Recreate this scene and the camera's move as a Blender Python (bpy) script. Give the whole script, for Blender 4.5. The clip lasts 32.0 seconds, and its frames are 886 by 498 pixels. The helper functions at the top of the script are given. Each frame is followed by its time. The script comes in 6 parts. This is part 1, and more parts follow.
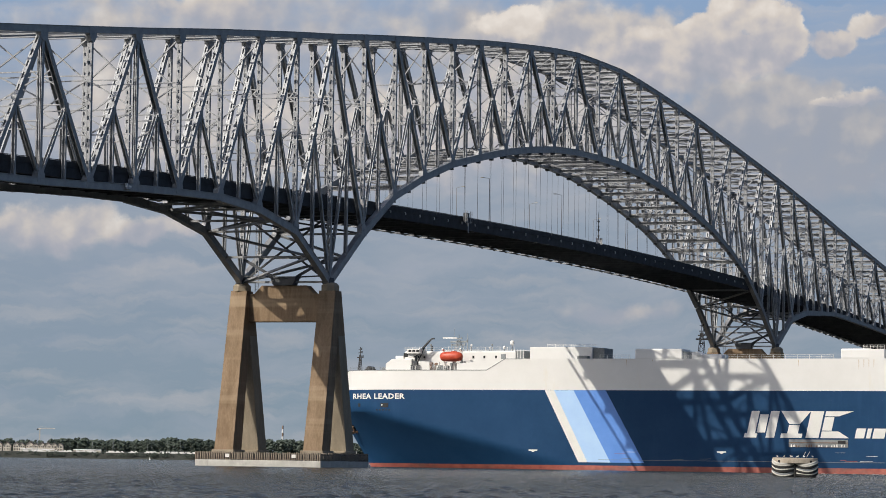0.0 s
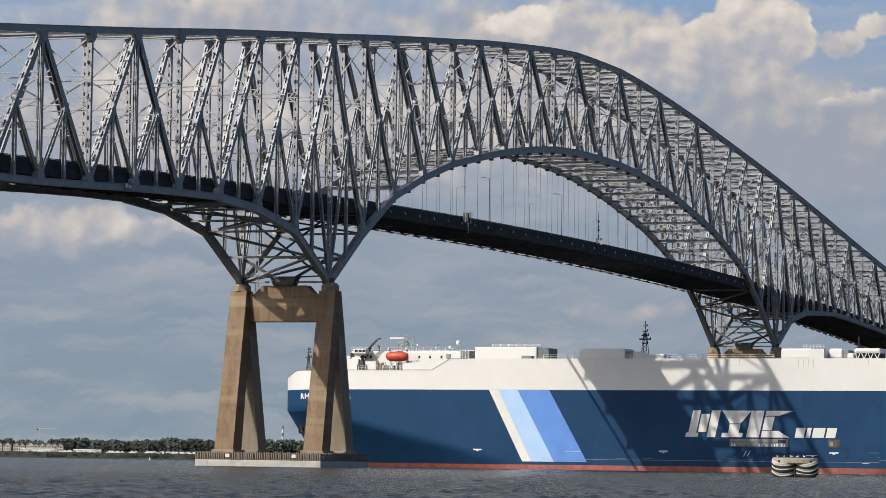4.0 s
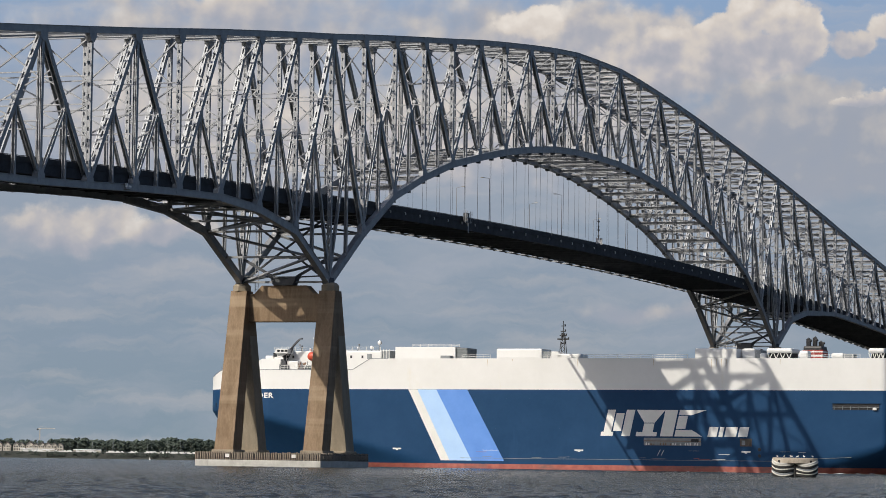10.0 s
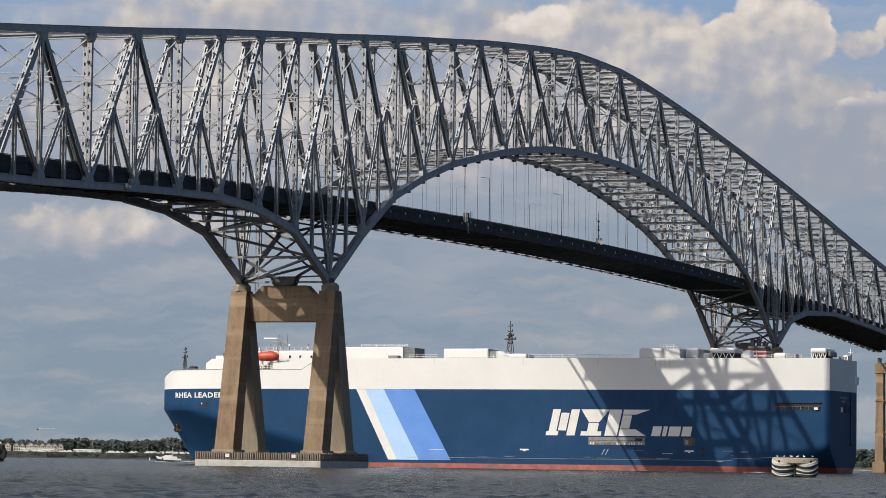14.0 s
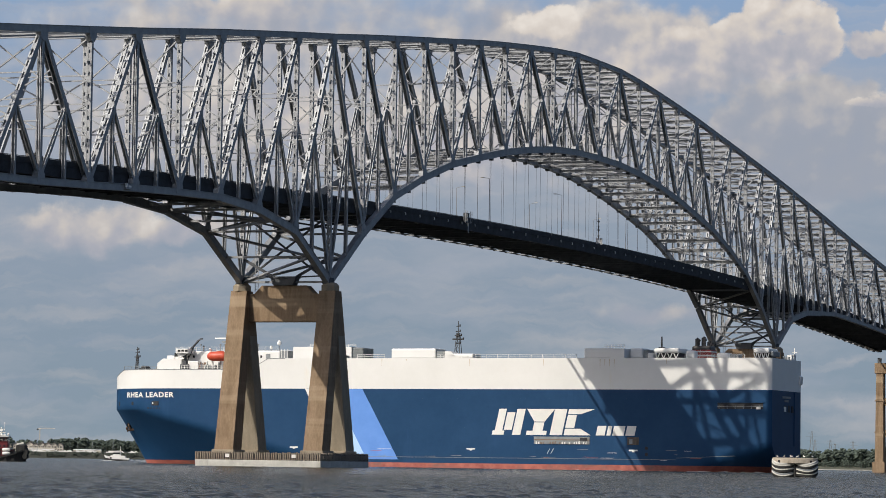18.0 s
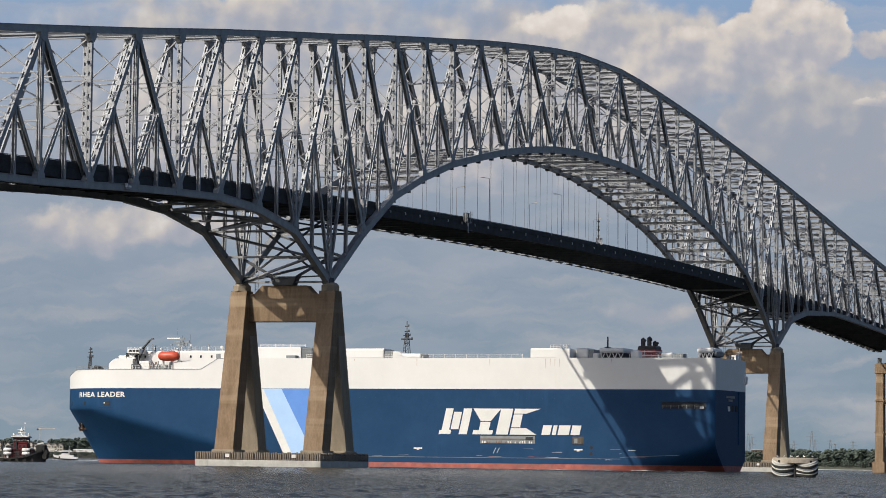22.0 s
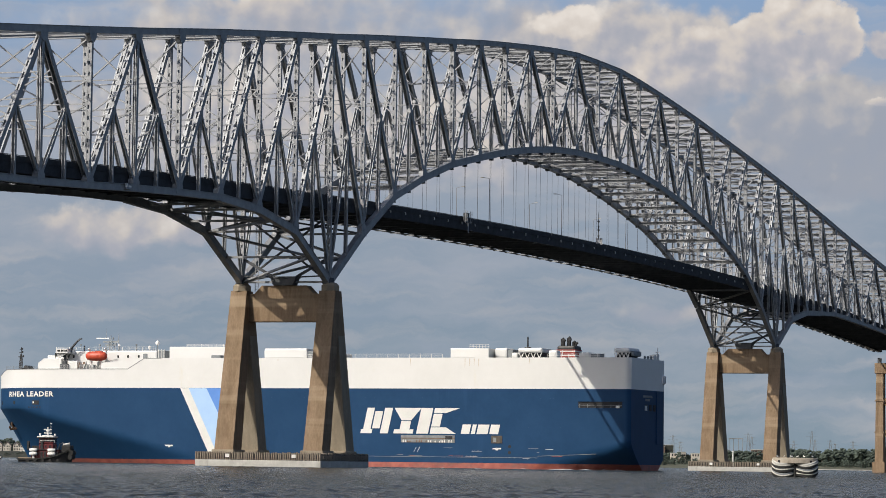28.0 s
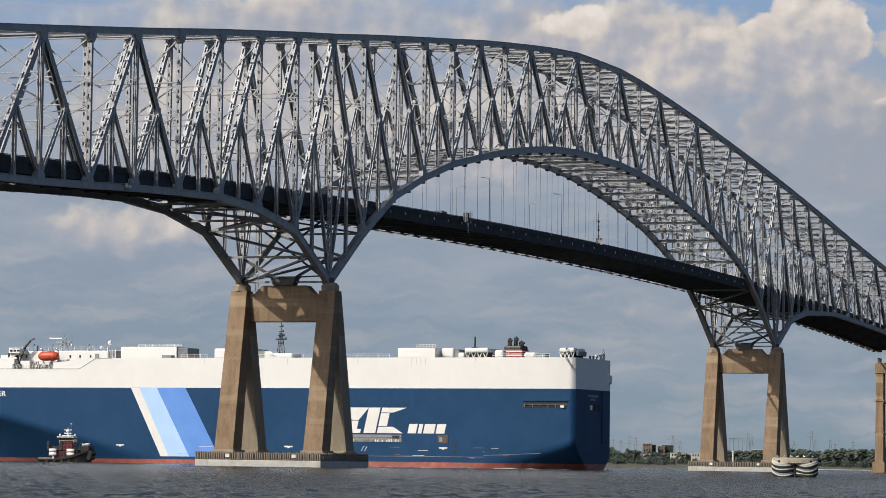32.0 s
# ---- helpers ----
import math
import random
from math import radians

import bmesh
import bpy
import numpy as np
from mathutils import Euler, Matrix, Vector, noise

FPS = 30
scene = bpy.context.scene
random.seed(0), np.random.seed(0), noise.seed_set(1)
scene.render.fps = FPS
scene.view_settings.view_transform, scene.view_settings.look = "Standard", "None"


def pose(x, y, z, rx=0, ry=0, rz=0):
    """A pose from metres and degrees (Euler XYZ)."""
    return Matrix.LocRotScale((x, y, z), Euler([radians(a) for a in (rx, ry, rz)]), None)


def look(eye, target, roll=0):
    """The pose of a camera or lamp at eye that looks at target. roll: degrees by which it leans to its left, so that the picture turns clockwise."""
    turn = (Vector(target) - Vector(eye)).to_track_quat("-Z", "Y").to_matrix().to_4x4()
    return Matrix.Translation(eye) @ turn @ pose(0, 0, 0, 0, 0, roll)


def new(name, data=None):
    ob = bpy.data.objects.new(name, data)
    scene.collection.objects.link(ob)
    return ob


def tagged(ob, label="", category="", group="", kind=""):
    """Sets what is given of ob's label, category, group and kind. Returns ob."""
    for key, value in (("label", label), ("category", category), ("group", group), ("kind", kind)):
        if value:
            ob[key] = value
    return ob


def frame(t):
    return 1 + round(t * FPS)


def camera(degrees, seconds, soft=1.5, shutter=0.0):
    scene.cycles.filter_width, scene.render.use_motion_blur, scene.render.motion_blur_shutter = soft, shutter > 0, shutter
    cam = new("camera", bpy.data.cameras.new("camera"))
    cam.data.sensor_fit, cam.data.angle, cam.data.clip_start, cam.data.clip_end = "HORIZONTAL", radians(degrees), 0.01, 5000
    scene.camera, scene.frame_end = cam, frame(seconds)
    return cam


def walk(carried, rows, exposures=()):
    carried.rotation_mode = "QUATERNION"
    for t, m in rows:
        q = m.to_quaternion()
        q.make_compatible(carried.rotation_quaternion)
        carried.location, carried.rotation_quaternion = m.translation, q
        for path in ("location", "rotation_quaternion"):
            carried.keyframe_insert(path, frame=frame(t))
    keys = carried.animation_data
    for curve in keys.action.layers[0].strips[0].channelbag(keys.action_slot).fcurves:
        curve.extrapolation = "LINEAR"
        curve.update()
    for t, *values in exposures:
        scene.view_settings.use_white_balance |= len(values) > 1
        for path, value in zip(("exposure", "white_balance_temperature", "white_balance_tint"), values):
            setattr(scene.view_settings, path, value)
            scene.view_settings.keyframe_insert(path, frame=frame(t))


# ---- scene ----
cam = camera(15.138, 32.0, soft=0.6)
EYE = Vector((-654.58, -284.02, 1.44))
YAW, PITCH, ROLL = -20.747, 3.6614, 0.838
FWD = Vector((math.cos(radians(PITCH)) * math.cos(radians(YAW)), -math.cos(radians(PITCH)) * math.sin(radians(YAW)), math.sin(radians(PITCH))))
VIEW = look(EYE, EYE + FWD * 100, ROLL)
walk(cam, [(0, VIEW), (32, VIEW)])

# ---- light: late sun from the shore side, broken cloud ----
SUN_FROM = Vector((-1.0, 0.65, 0.975)).normalized()
sky = bpy.data.worlds.new("sky")
scene.world = sky
sky.use_nodes = True
st = sky.node_tree.nodes.new("ShaderNodeTexSky")
st.sky_type, st.sun_disc = "NISHITA", False
st.dust_density, st.ozone_density = 5.0, 4.5
st.sun_elevation = math.asin(SUN_FROM.z)
st.sun_rotation = math.atan2(SUN_FROM.x, SUN_FROM.y)
sky.node_tree.links.new(st.outputs["Color"], sky.node_tree.nodes["Background"].inputs["Color"])
sky.node_tree.nodes["Background"].inputs["Strength"].default_value = 0.122
sun = new("sun", bpy.data.lights.new("sun", "SUN"))
sun.data.energy, sun.data.angle, sun.data.color = 4.2, radians(0.5), (1.0, 0.93, 0.81)
sun.matrix_world = look(SUN_FROM * 600, (0, 0, 0))
scene.view_settings.exposure = -0.25


# ---- materials ----
def nodes_of(name):
    m = bpy.data.materials.new(name)
    m.use_nodes = True
    return m, m.node_tree, m.node_tree.nodes["Principled BSDF"]


def noise_node(nt, scale, detail=4.0, rough=0.6, stretch=(1, 1, 1)):
    tc = nt.nodes.new("ShaderNodeTexCoord")
    mp = nt.nodes.new("ShaderNodeMapping")
    mp.inputs["Scale"].default_value = stretch
    n = nt.nodes.new("ShaderNodeTexNoise")
    n.inputs["Scale"].default_value, n.inputs["Detail"].default_value, n.inputs["Roughness"].default_value = scale, detail, rough
    nt.links.new(tc.outputs["Object"], mp.inputs["Vector"])
    nt.links.new(mp.outputs["Vector"], n.inputs["Vector"])
    return n


def ramp_node(nt, source, stops):
    r = nt.nodes.new("ShaderNodeValToRGB")
    while len(r.color_ramp.elements) < len(stops):
        r.color_ramp.elements.new(0.5)
    for e, (at, col) in zip(r.color_ramp.elements, stops):
        e.position, e.color = at, (*col, 1)
    nt.links.new(source, r.inputs["Fac"])
    return r


def mix_node(nt, fac, a, b, kind="MIX"):
    m = nt.nodes.new("ShaderNodeMix")
    m.data_type, m.blend_type = "RGBA", kind
    if isinstance(fac, float):
        m.inputs["Factor"].default_value = fac
    else:
        nt.links.new(fac, m.inputs["Factor"])
    for socket, value in ((m.inputs["A"], a), (m.inputs["B"], b)):
        if isinstance(value, tuple):
            socket.default_value = (*value, 1)
        else:
            nt.links.new(value, socket)
    return m.outputs["Result"]


def surface(name, a, b, scale, rough=0.6, metal=0.0, grain=0.0, stretch=(1, 1, 1), stain=None, stain_scale=0.3, stain_stretch=(1, 1, 0.15), stain_at=(0.55, 0.75), bump=0.0, spec=0.5, lifts=None):
    """A worn surface: colour wanders from a to b, fine grain on top, streaks of stain where given."""
    m, nt, p = nodes_of(name)
    n = noise_node(nt, scale, 5, 0.65, stretch)
    col = ramp_node(nt, n.outputs["Fac"], [(0.32, a), (0.68, b)]).outputs["Color"]
    if grain:
        g = noise_node(nt, scale * 9, 3, 0.7, stretch)
        gr = ramp_node(nt, g.outputs["Fac"], [(0.3, (1 - grain,) * 3), (0.7, (1.0,) * 3)]).outputs["Color"]
        col = mix_node(nt, 1.0, col, gr, "MULTIPLY")
    if stain:
        s = noise_node(nt, stain_scale, 6, 0.7, stain_stretch)
        f = ramp_node(nt, s.outputs["Fac"], [(stain_at[0], (0, 0, 0)), (stain_at[1], (1, 1, 1))]).outputs["Color"]
        col = mix_node(nt, f, col, stain)
    if lifts:
        s = noise_node(nt, 0.24, 3, 0.6, (0.06, 0.06, 1))
        f = ramp_node(nt, s.outputs["Fac"], [(0.52, (0, 0, 0)), (0.66, (0.55, 0.55, 0.55))]).outputs["Color"]
        col = mix_node(nt, f, col, lifts)
    nt.links.new(col, p.inputs["Base Color"])
    p.inputs["Roughness"].default_value, p.inputs["Metallic"].default_value = rough, metal
    p.inputs["Specular IOR Level"].default_value = spec
    if bump:
        bn = noise_node(nt, scale * 5, 5, 0.7, stretch)
        bp = nt.nodes.new("ShaderNodeBump")
        bp.inputs["Strength"].default_value, bp.inputs["Distance"].default_value = bump, 0.1
        nt.links.new(bn.outputs["Fac"], bp.inputs["Height"])
        nt.links.new(bp.outputs["Normal"], p.inputs["Normal"])
    return m


STEEL = surface("grey_painted_steel", (0.30, 0.31, 0.33), (0.41, 0.42, 0.435), 0.5, 0.6, metal=0.5, spec=0.3, grain=0.12, stain=(0.24, 0.23, 0.22), stain_scale=0.6, stain_at=(0.6, 0.8))
# Dark fittings steel; on the floor beams its darkness stands for under-deck shade.
STEEL_DARK = surface("dark_and_shaded_steel", (0.08, 0.085, 0.092), (0.13, 0.135, 0.145), 0.4, 0.75, grain=0.15, spec=0.15)
# Deck-edge and stringer steel, near black to put their shade into the colour.
FASCIA = surface("shaded_deck_steel", (0.040, 0.042, 0.048), (0.070, 0.074, 0.082), 0.5, 0.75, grain=0.25, spec=0.15)
DECK_CONCRETE = surface("deck_concrete", (0.20, 0.20, 0.19), (0.30, 0.30, 0.28), 0.3, 0.85, grain=0.15)
CONCRETE = surface("weathered_pier_concrete", (0.23, 0.162, 0.105), (0.335, 0.243, 0.163), 0.35, 0.9, spec=0.15, grain=0.22, stretch=(1, 1, 0.35), stain=(0.15, 0.10, 0.06), stain_scale=0.8, stain_at=(0.5, 0.78), stain_stretch=(1, 1, 0.06), bump=0.25, lifts=(0.42, 0.33, 0.23))
GREY_CONCRETE = surface("grey_inner_concrete", (0.28, 0.235, 0.175), (0.37, 0.315, 0.24), 0.4, 0.9, grain=0.18, stretch=(1, 1, 0.35), stain=(0.25, 0.21, 0.16), stain_scale=0.5, spec=0.15, bump=0.2)
PALE_CONCRETE = surface("pale_cap_concrete", (0.42, 0.41, 0.38), (0.58, 0.57, 0.53), 0.4, 0.8, grain=0.15, stain=(0.25, 0.24, 0.21), bump=0.2)
SLAT = surface("sun_bleached_fender_timber", (0.20, 0.165, 0.13), (0.36, 0.31, 0.25), 1.5, 0.85, grain=0.3, stretch=(1, 1, 0.3), stain=(0.09, 0.07, 0.055), stain_scale=1.2, stain_at=(0.5, 0.7))
CAP_CONCRETE = surface("tan_cap_concrete", (0.36, 0.31, 0.24), (0.50, 0.44, 0.36), 0.8, 0.85, grain=0.2, stain=(0.2, 0.16, 0.12), stain_scale=1.0, bump=0.2)
TIMBER = surface("wet_fender_timber", (0.06, 0.05, 0.04), (0.15, 0.125, 0.10), 1.5, 0.8, grain=0.25, stretch=(1, 1, 0.3))
HULL_WHITE = surface("white_hull_paint", (0.73, 0.725, 0.705), (0.78, 0.775, 0.76), 0.08, 0.45, grain=0.02, stain=(0.72, 0.67, 0.55), stain_scale=0.12, stain_at=(0.62, 0.82), stain_stretch=(1, 1, 0.25))
HULL_BLUE = surface("blue_hull_paint", (0.011, 0.050, 0.124), (0.017, 0.062, 0.146), 0.10, 0.5, spec=0.15, grain=0.06, stain=(0.026, 0.076, 0.178), stain_scale=0.09, stain_at=(0.58, 0.85), stain_stretch=(1, 1, 0.1))
HULL_RED = surface("red_boot_top_paint", (0.30, 0.075, 0.06), (0.48, 0.15, 0.11), 0.5, 0.6, grain=0.2, stain=(0.14, 0.09, 0.08), stain_scale=0.25, stain_at=(0.5, 0.7), stain_stretch=(0.4, 1, 1))
STRIPE_PALE = surface("pale_blue_hull_paint", (0.40, 0.60, 0.90), (0.46, 0.66, 0.93), 0.2, 0.4)
STRIPE_BLUE = surface("bright_blue_hull_paint", (0.10, 0.26, 0.68), (0.13, 0.30, 0.74), 0.2, 0.4)
WHITE = surface("white_paint", (0.74, 0.73, 0.70), (0.82, 0.81, 0.78), 0.4, 0.5, grain=0.06)
SHIP_GREY = surface("grey_ship_fittings", (0.20, 0.22, 0.23), (0.30, 0.32, 0.33), 0.8, 0.6, grain=0.2)
DARK = surface("dark_opening", (0.012, 0.013, 0.016), (0.03, 0.03, 0.033), 0.8, 0.7)
BLACK = surface("black_paint", (0.015, 0.015, 0.017), (0.03, 0.03, 0.032), 1.0, 0.5)
ORANGE = surface("orange_lifeboat_shell", (0.50, 0.065, 0.03), (0.62, 0.10, 0.05), 0.7, 0.45)
RED = surface("tug_red_paint", (0.085, 0.008, 0.012), (0.15, 0.016, 0.02), 0.8, 0.5, grain=0.15)
FUNNEL_RED = surface("funnel_red_paint", (0.26, 0.025, 0.022), (0.36, 0.045, 0.035), 0.8, 0.55, grain=0.1)
RUST_RUN = surface("thin_rust_run", (0.58, 0.47, 0.34), (0.68, 0.60, 0.50), 1.5, 0.7, grain=0.15)
RUBBER = surface("black_rubber", (0.012, 0.012, 0.012), (0.03, 0.03, 0.028), 2.0, 0.8, grain=0.3)
ROPE = surface("pale_fender_rope", (0.55, 0.53, 0.47), (0.72, 0.70, 0.64), 3.0, 0.8, grain=0.2)
GLASS = surface("dark_window_glass", (0.02, 0.025, 0.03), (0.04, 0.045, 0.05), 1.0, 0.1)
RUST = surface("rusty_steel", (0.16, 0.10, 0.07), (0.30, 0.19, 0.12), 1.2, 0.7, grain=0.3)


# ---- mesh tools ----
class Geo:
    """Collects vertices and faces of one part."""

    def __init__(self):
        self.v, self.f = [], []

    def add(self, verts, faces):
        n = len(self.v)
        self.v += [tuple(p) for p in verts]
        self.f += [tuple(i + n for i in fc) for fc in faces]
        return self

    def box(self, x0, x1, y0, y1, z0, z1):
        return self.add([(x0, y0, z0), (x1, y0, z0), (x1, y1, z0), (x0, y1, z0), (x0, y0, z1), (x1, y0, z1), (x1, y1, z1), (x0, y1, z1)],
                        [(3, 2, 1, 0), (4, 5, 6, 7), (0, 1, 5, 4), (1, 2, 6, 5), (2, 3, 7, 6), (3, 0, 4, 7)])

    def bar(self, p0, p1, w, d, side=(0, 1, 0)):
        """A beam from p0 to p1: w wide along side, d deep across it."""
        p0, p1, s = Vector(p0), Vector(p1), Vector(side)
        t = (p1 - p0).normalized()
        s = (s - t * s.dot(t))
        s = s.normalized() if s.length > 1e-4 else t.orthogonal().normalized()
        n = t.cross(s)
        ring = [s * (-w / 2) + n * (-d / 2), s * (w / 2) + n * (-d / 2), s * (w / 2) + n * (d / 2), s * (-w / 2) + n * (d / 2)]
        return self.add([p0 + r for r in ring] + [p1 + r for r in ring],
                        [(3, 2, 1, 0), (4, 5, 6, 7), (0, 1, 5, 4), (1, 2, 6, 5), (2, 3, 7, 6), (3, 0, 4, 7)])

    def tube(self, p0, p1, r0, r1=None, n=8):
        p0, p1 = Vector(p0), Vector(p1)
        r1 = r0 if r1 is None else r1
        t = (p1 - p0).normalized()
        a = t.orthogonal().normalized()
        b = t.cross(a)
        vs = []
        for p, r in ((p0, r0), (p1, r1)):
            vs += [p + (a * math.cos(2 * math.pi * i / n) + b * math.sin(2 * math.pi * i / n)) * r for i in range(n)]
        fs = [(i, (i + 1) % n, n + (i + 1) % n, n + i) for i in range(n)]
        return self.add(vs, fs + [tuple(range(n - 1, -1, -1)), tuple(range(n, 2 * n))])

    def prism(self, poly, axis, lo, hi):
        """A flat outline drawn out along an axis. poly holds the two other coordinates in x, y, z order."""
        def at(p, q):
            return {"x": (q, p[0], p[1]), "y": (p[0], q, p[1]), "z": (p[0], p[1], q)}[axis]
        n = len(poly)
        area = sum(poly[i][0] * poly[(i + 1) % n][1] - poly[(i + 1) % n][0] * poly[i][1] for i in range(n))
        if (area > 0) == (axis == "y"):
            poly = poly[::-1]
        vs = [at(p, lo) for p in poly] + [at(p, hi) for p in poly]
        fs = [tuple(range(n - 1, -1, -1)), tuple(range(n, 2 * n))]
        return self.add(vs, fs + [(i, (i + 1) % n, n + (i + 1) % n, n + i) for i in range(n)])

    def wide_flange(self, p0, p1, w, d):
        """Two flange plates joined by a recessed web."""
        for q in (-1, 1):
            o = Vector((0, q * (w - 0.14) / 2, 0))
            self.bar(Vector(p0) + o, Vector(p1) + o, 0.14, d)
        t = (Vector(p1) - Vector(p0)).normalized()
        back = t.cross(Vector((0, 1, 0)))
        back = back.normalized() * (d * 0.38 if back.x > 0 else -d * 0.38)
        return self.bar(Vector(p0) + back, Vector(p1) + back, w - 0.28, d * 0.14)

    def ladder(self, p0, p1, w, d, pitch, side=(0, 1, 0), cover=0.33):
        """A built-up member: two side plates tied by cover plates with oval holes between."""
        p0, p1, s = Vector(p0), Vector(p1), Vector(side)
        t = (p1 - p0).normalized()
        s = (s - t * s.dot(t)).normalized()
        e = 0.31 * w
        for q in (-1, 1):
            self.bar(p0 + s * q * (w - e) / 2, p1 + s * q * (w - e) / 2, e, d, side)
        length = (p1 - p0).length
        k = max(2, int(length / pitch))
        for i in range(k):
            c = p0 + t * (length * (i + 0.5) / k)
            half = t * (length / k) * cover
            self.bar(c - half, c + half, w - 2 * e, d * 0.9, side)
        return self


def part(name, geo, mat, parent=None, label="", smooth=False):
    me = bpy.data.meshes.new(name)
    if isinstance(geo, Geo):
        me.from_pydata(geo.v, [], geo.f)
    else:
        geo.to_mesh(me)
        geo.free()
    me.materials.append(mat)
    if smooth:
        me.polygons.foreach_set("use_smooth", [True] * len(me.polygons))
    me.update()
    ob = new(name, me)
    if parent is not None:
        ob.parent = parent
    if label:
        ob["label"] = label
    return ob


def thing(name, label, category, group="", kind="", at=None):
    ob = new(name)
    ob.empty_display_size = 0.5
    if at is not None:
        ob.matrix_basis = at
    return tagged(ob, label, category, group, kind)


def beveled(geo, width, segments=2):
    bm = bmesh.new()
    vs = [bm.verts.new(p) for p in geo.v]
    for fc in geo.f:
        bm.faces.new([vs[i] for i in fc])
    bmesh.ops.recalc_face_normals(bm, faces=bm.faces)
    bmesh.ops.bevel(bm, geom=list(bm.edges), offset=width, segments=segments, affect="EDGES", profile=0.5)
    return bm


def lathe(profile, n=16):
    """A turned body from (radius, height) pairs."""
    g = Geo()
    vs = [(r * math.cos(2 * math.pi * i / n), r * math.sin(2 * math.pi * i / n), z) for r, z in profile for i in range(n)]
    fs = [(j * n + i, j * n + (i + 1) % n, (j + 1) * n + (i + 1) % n, (j + 1) * n + i) for j in range(len(profile) - 1) for i in range(n)]
    return g.add(vs, fs + [tuple(range(n - 1, -1, -1)), tuple(range((len(profile) - 1) * n, len(profile) * n))])


# ---- the truss bridge ----
PANEL, SIDE, HALF = 18.288, 1.038, 10.09
TOP_Z = (107.83, 107.75, 106.71, 105.3, 103.71, 102.02, 100.02, 98.11, 96.16, 94.14, 92.02, 90.02, 87.9, 85.78, 83.51, 81.22, 79.06, 76.91, 74.8, 72.6, 70.4, 68.2)
LOW_Z = (82.5, 82.3, 81.4, 79.6, 77.3, 74.3, 71.1, 66.4, 60.6, 51.0, 39.45, 49.0, 52.1, 53.0, 52.5, 51.7, 50.7, 49.8, 49.2, 48.5, 47.7, 46.85, 45.95)


def sx(k):
    """Distance along the bridge of panel point k; the piers stand at 0 and 20."""
    return PANEL * (k * SIDE if k < 0 else 20 + (k - 20) * SIDE if k > 20 else k)


def lerp_table(table, k):
    d = abs(k - 10)
    i = min(int(d), len(table) - 2)
    return table[i] + (table[i + 1] - table[i]) * (d - i)


def top_z(k):
    return lerp_table(TOP_Z, k) - (0.29 * (k - 20) if k > 20 else 0)


def low_z(k):
    z = lerp_table(LOW_Z, k) - (0.15 * (k - 20) if k > 20 else 0)
    return max(z, deck_z(k) - 2.5) if k > 23 else z


def deck_z(k):
    """Top of the roadway parapet."""
    return 60.1 - 0.0212 * (k - 10) ** 2 - (0.08 * (k - 20) if k > 20 else 0)


bridge = thing("truss_bridge", "grey steel cantilever truss bridge carrying a roadway high over the river", "bridge")
DIAGONALS = [(0, -1), (-1, -2), (-2, -3), (-3, -4), (-5, -4), (-5, -6), (-7, -6), (-7, -8), (-9, -8), (-9, -10), (-11, -10), (-11, -12),
             (0, 1), (1, 2), (2, 3), (3, 4), (5, 4), (5, 6), (7, 6), (7, 8), (9, 8), (9, 10)]
DIAGONALS += [(20 - a, 20 - b) for a, b in DIAGONALS]


def chord_seg(name, p0, p1, w, d):
    g = Geo().bar(p0, p1, w, d)
    n = Vector((p1[2] - p0[2], 0, p0[0] - p1[0])).normalized() * (d / 2)
    for q in (-1, 1):
        a, b = Vector(p0) + n * q, Vector(p1) + n * q
        g.bar(a, b, w + 0.22, 0.12)
    part(name, g, STEEL, bridge)


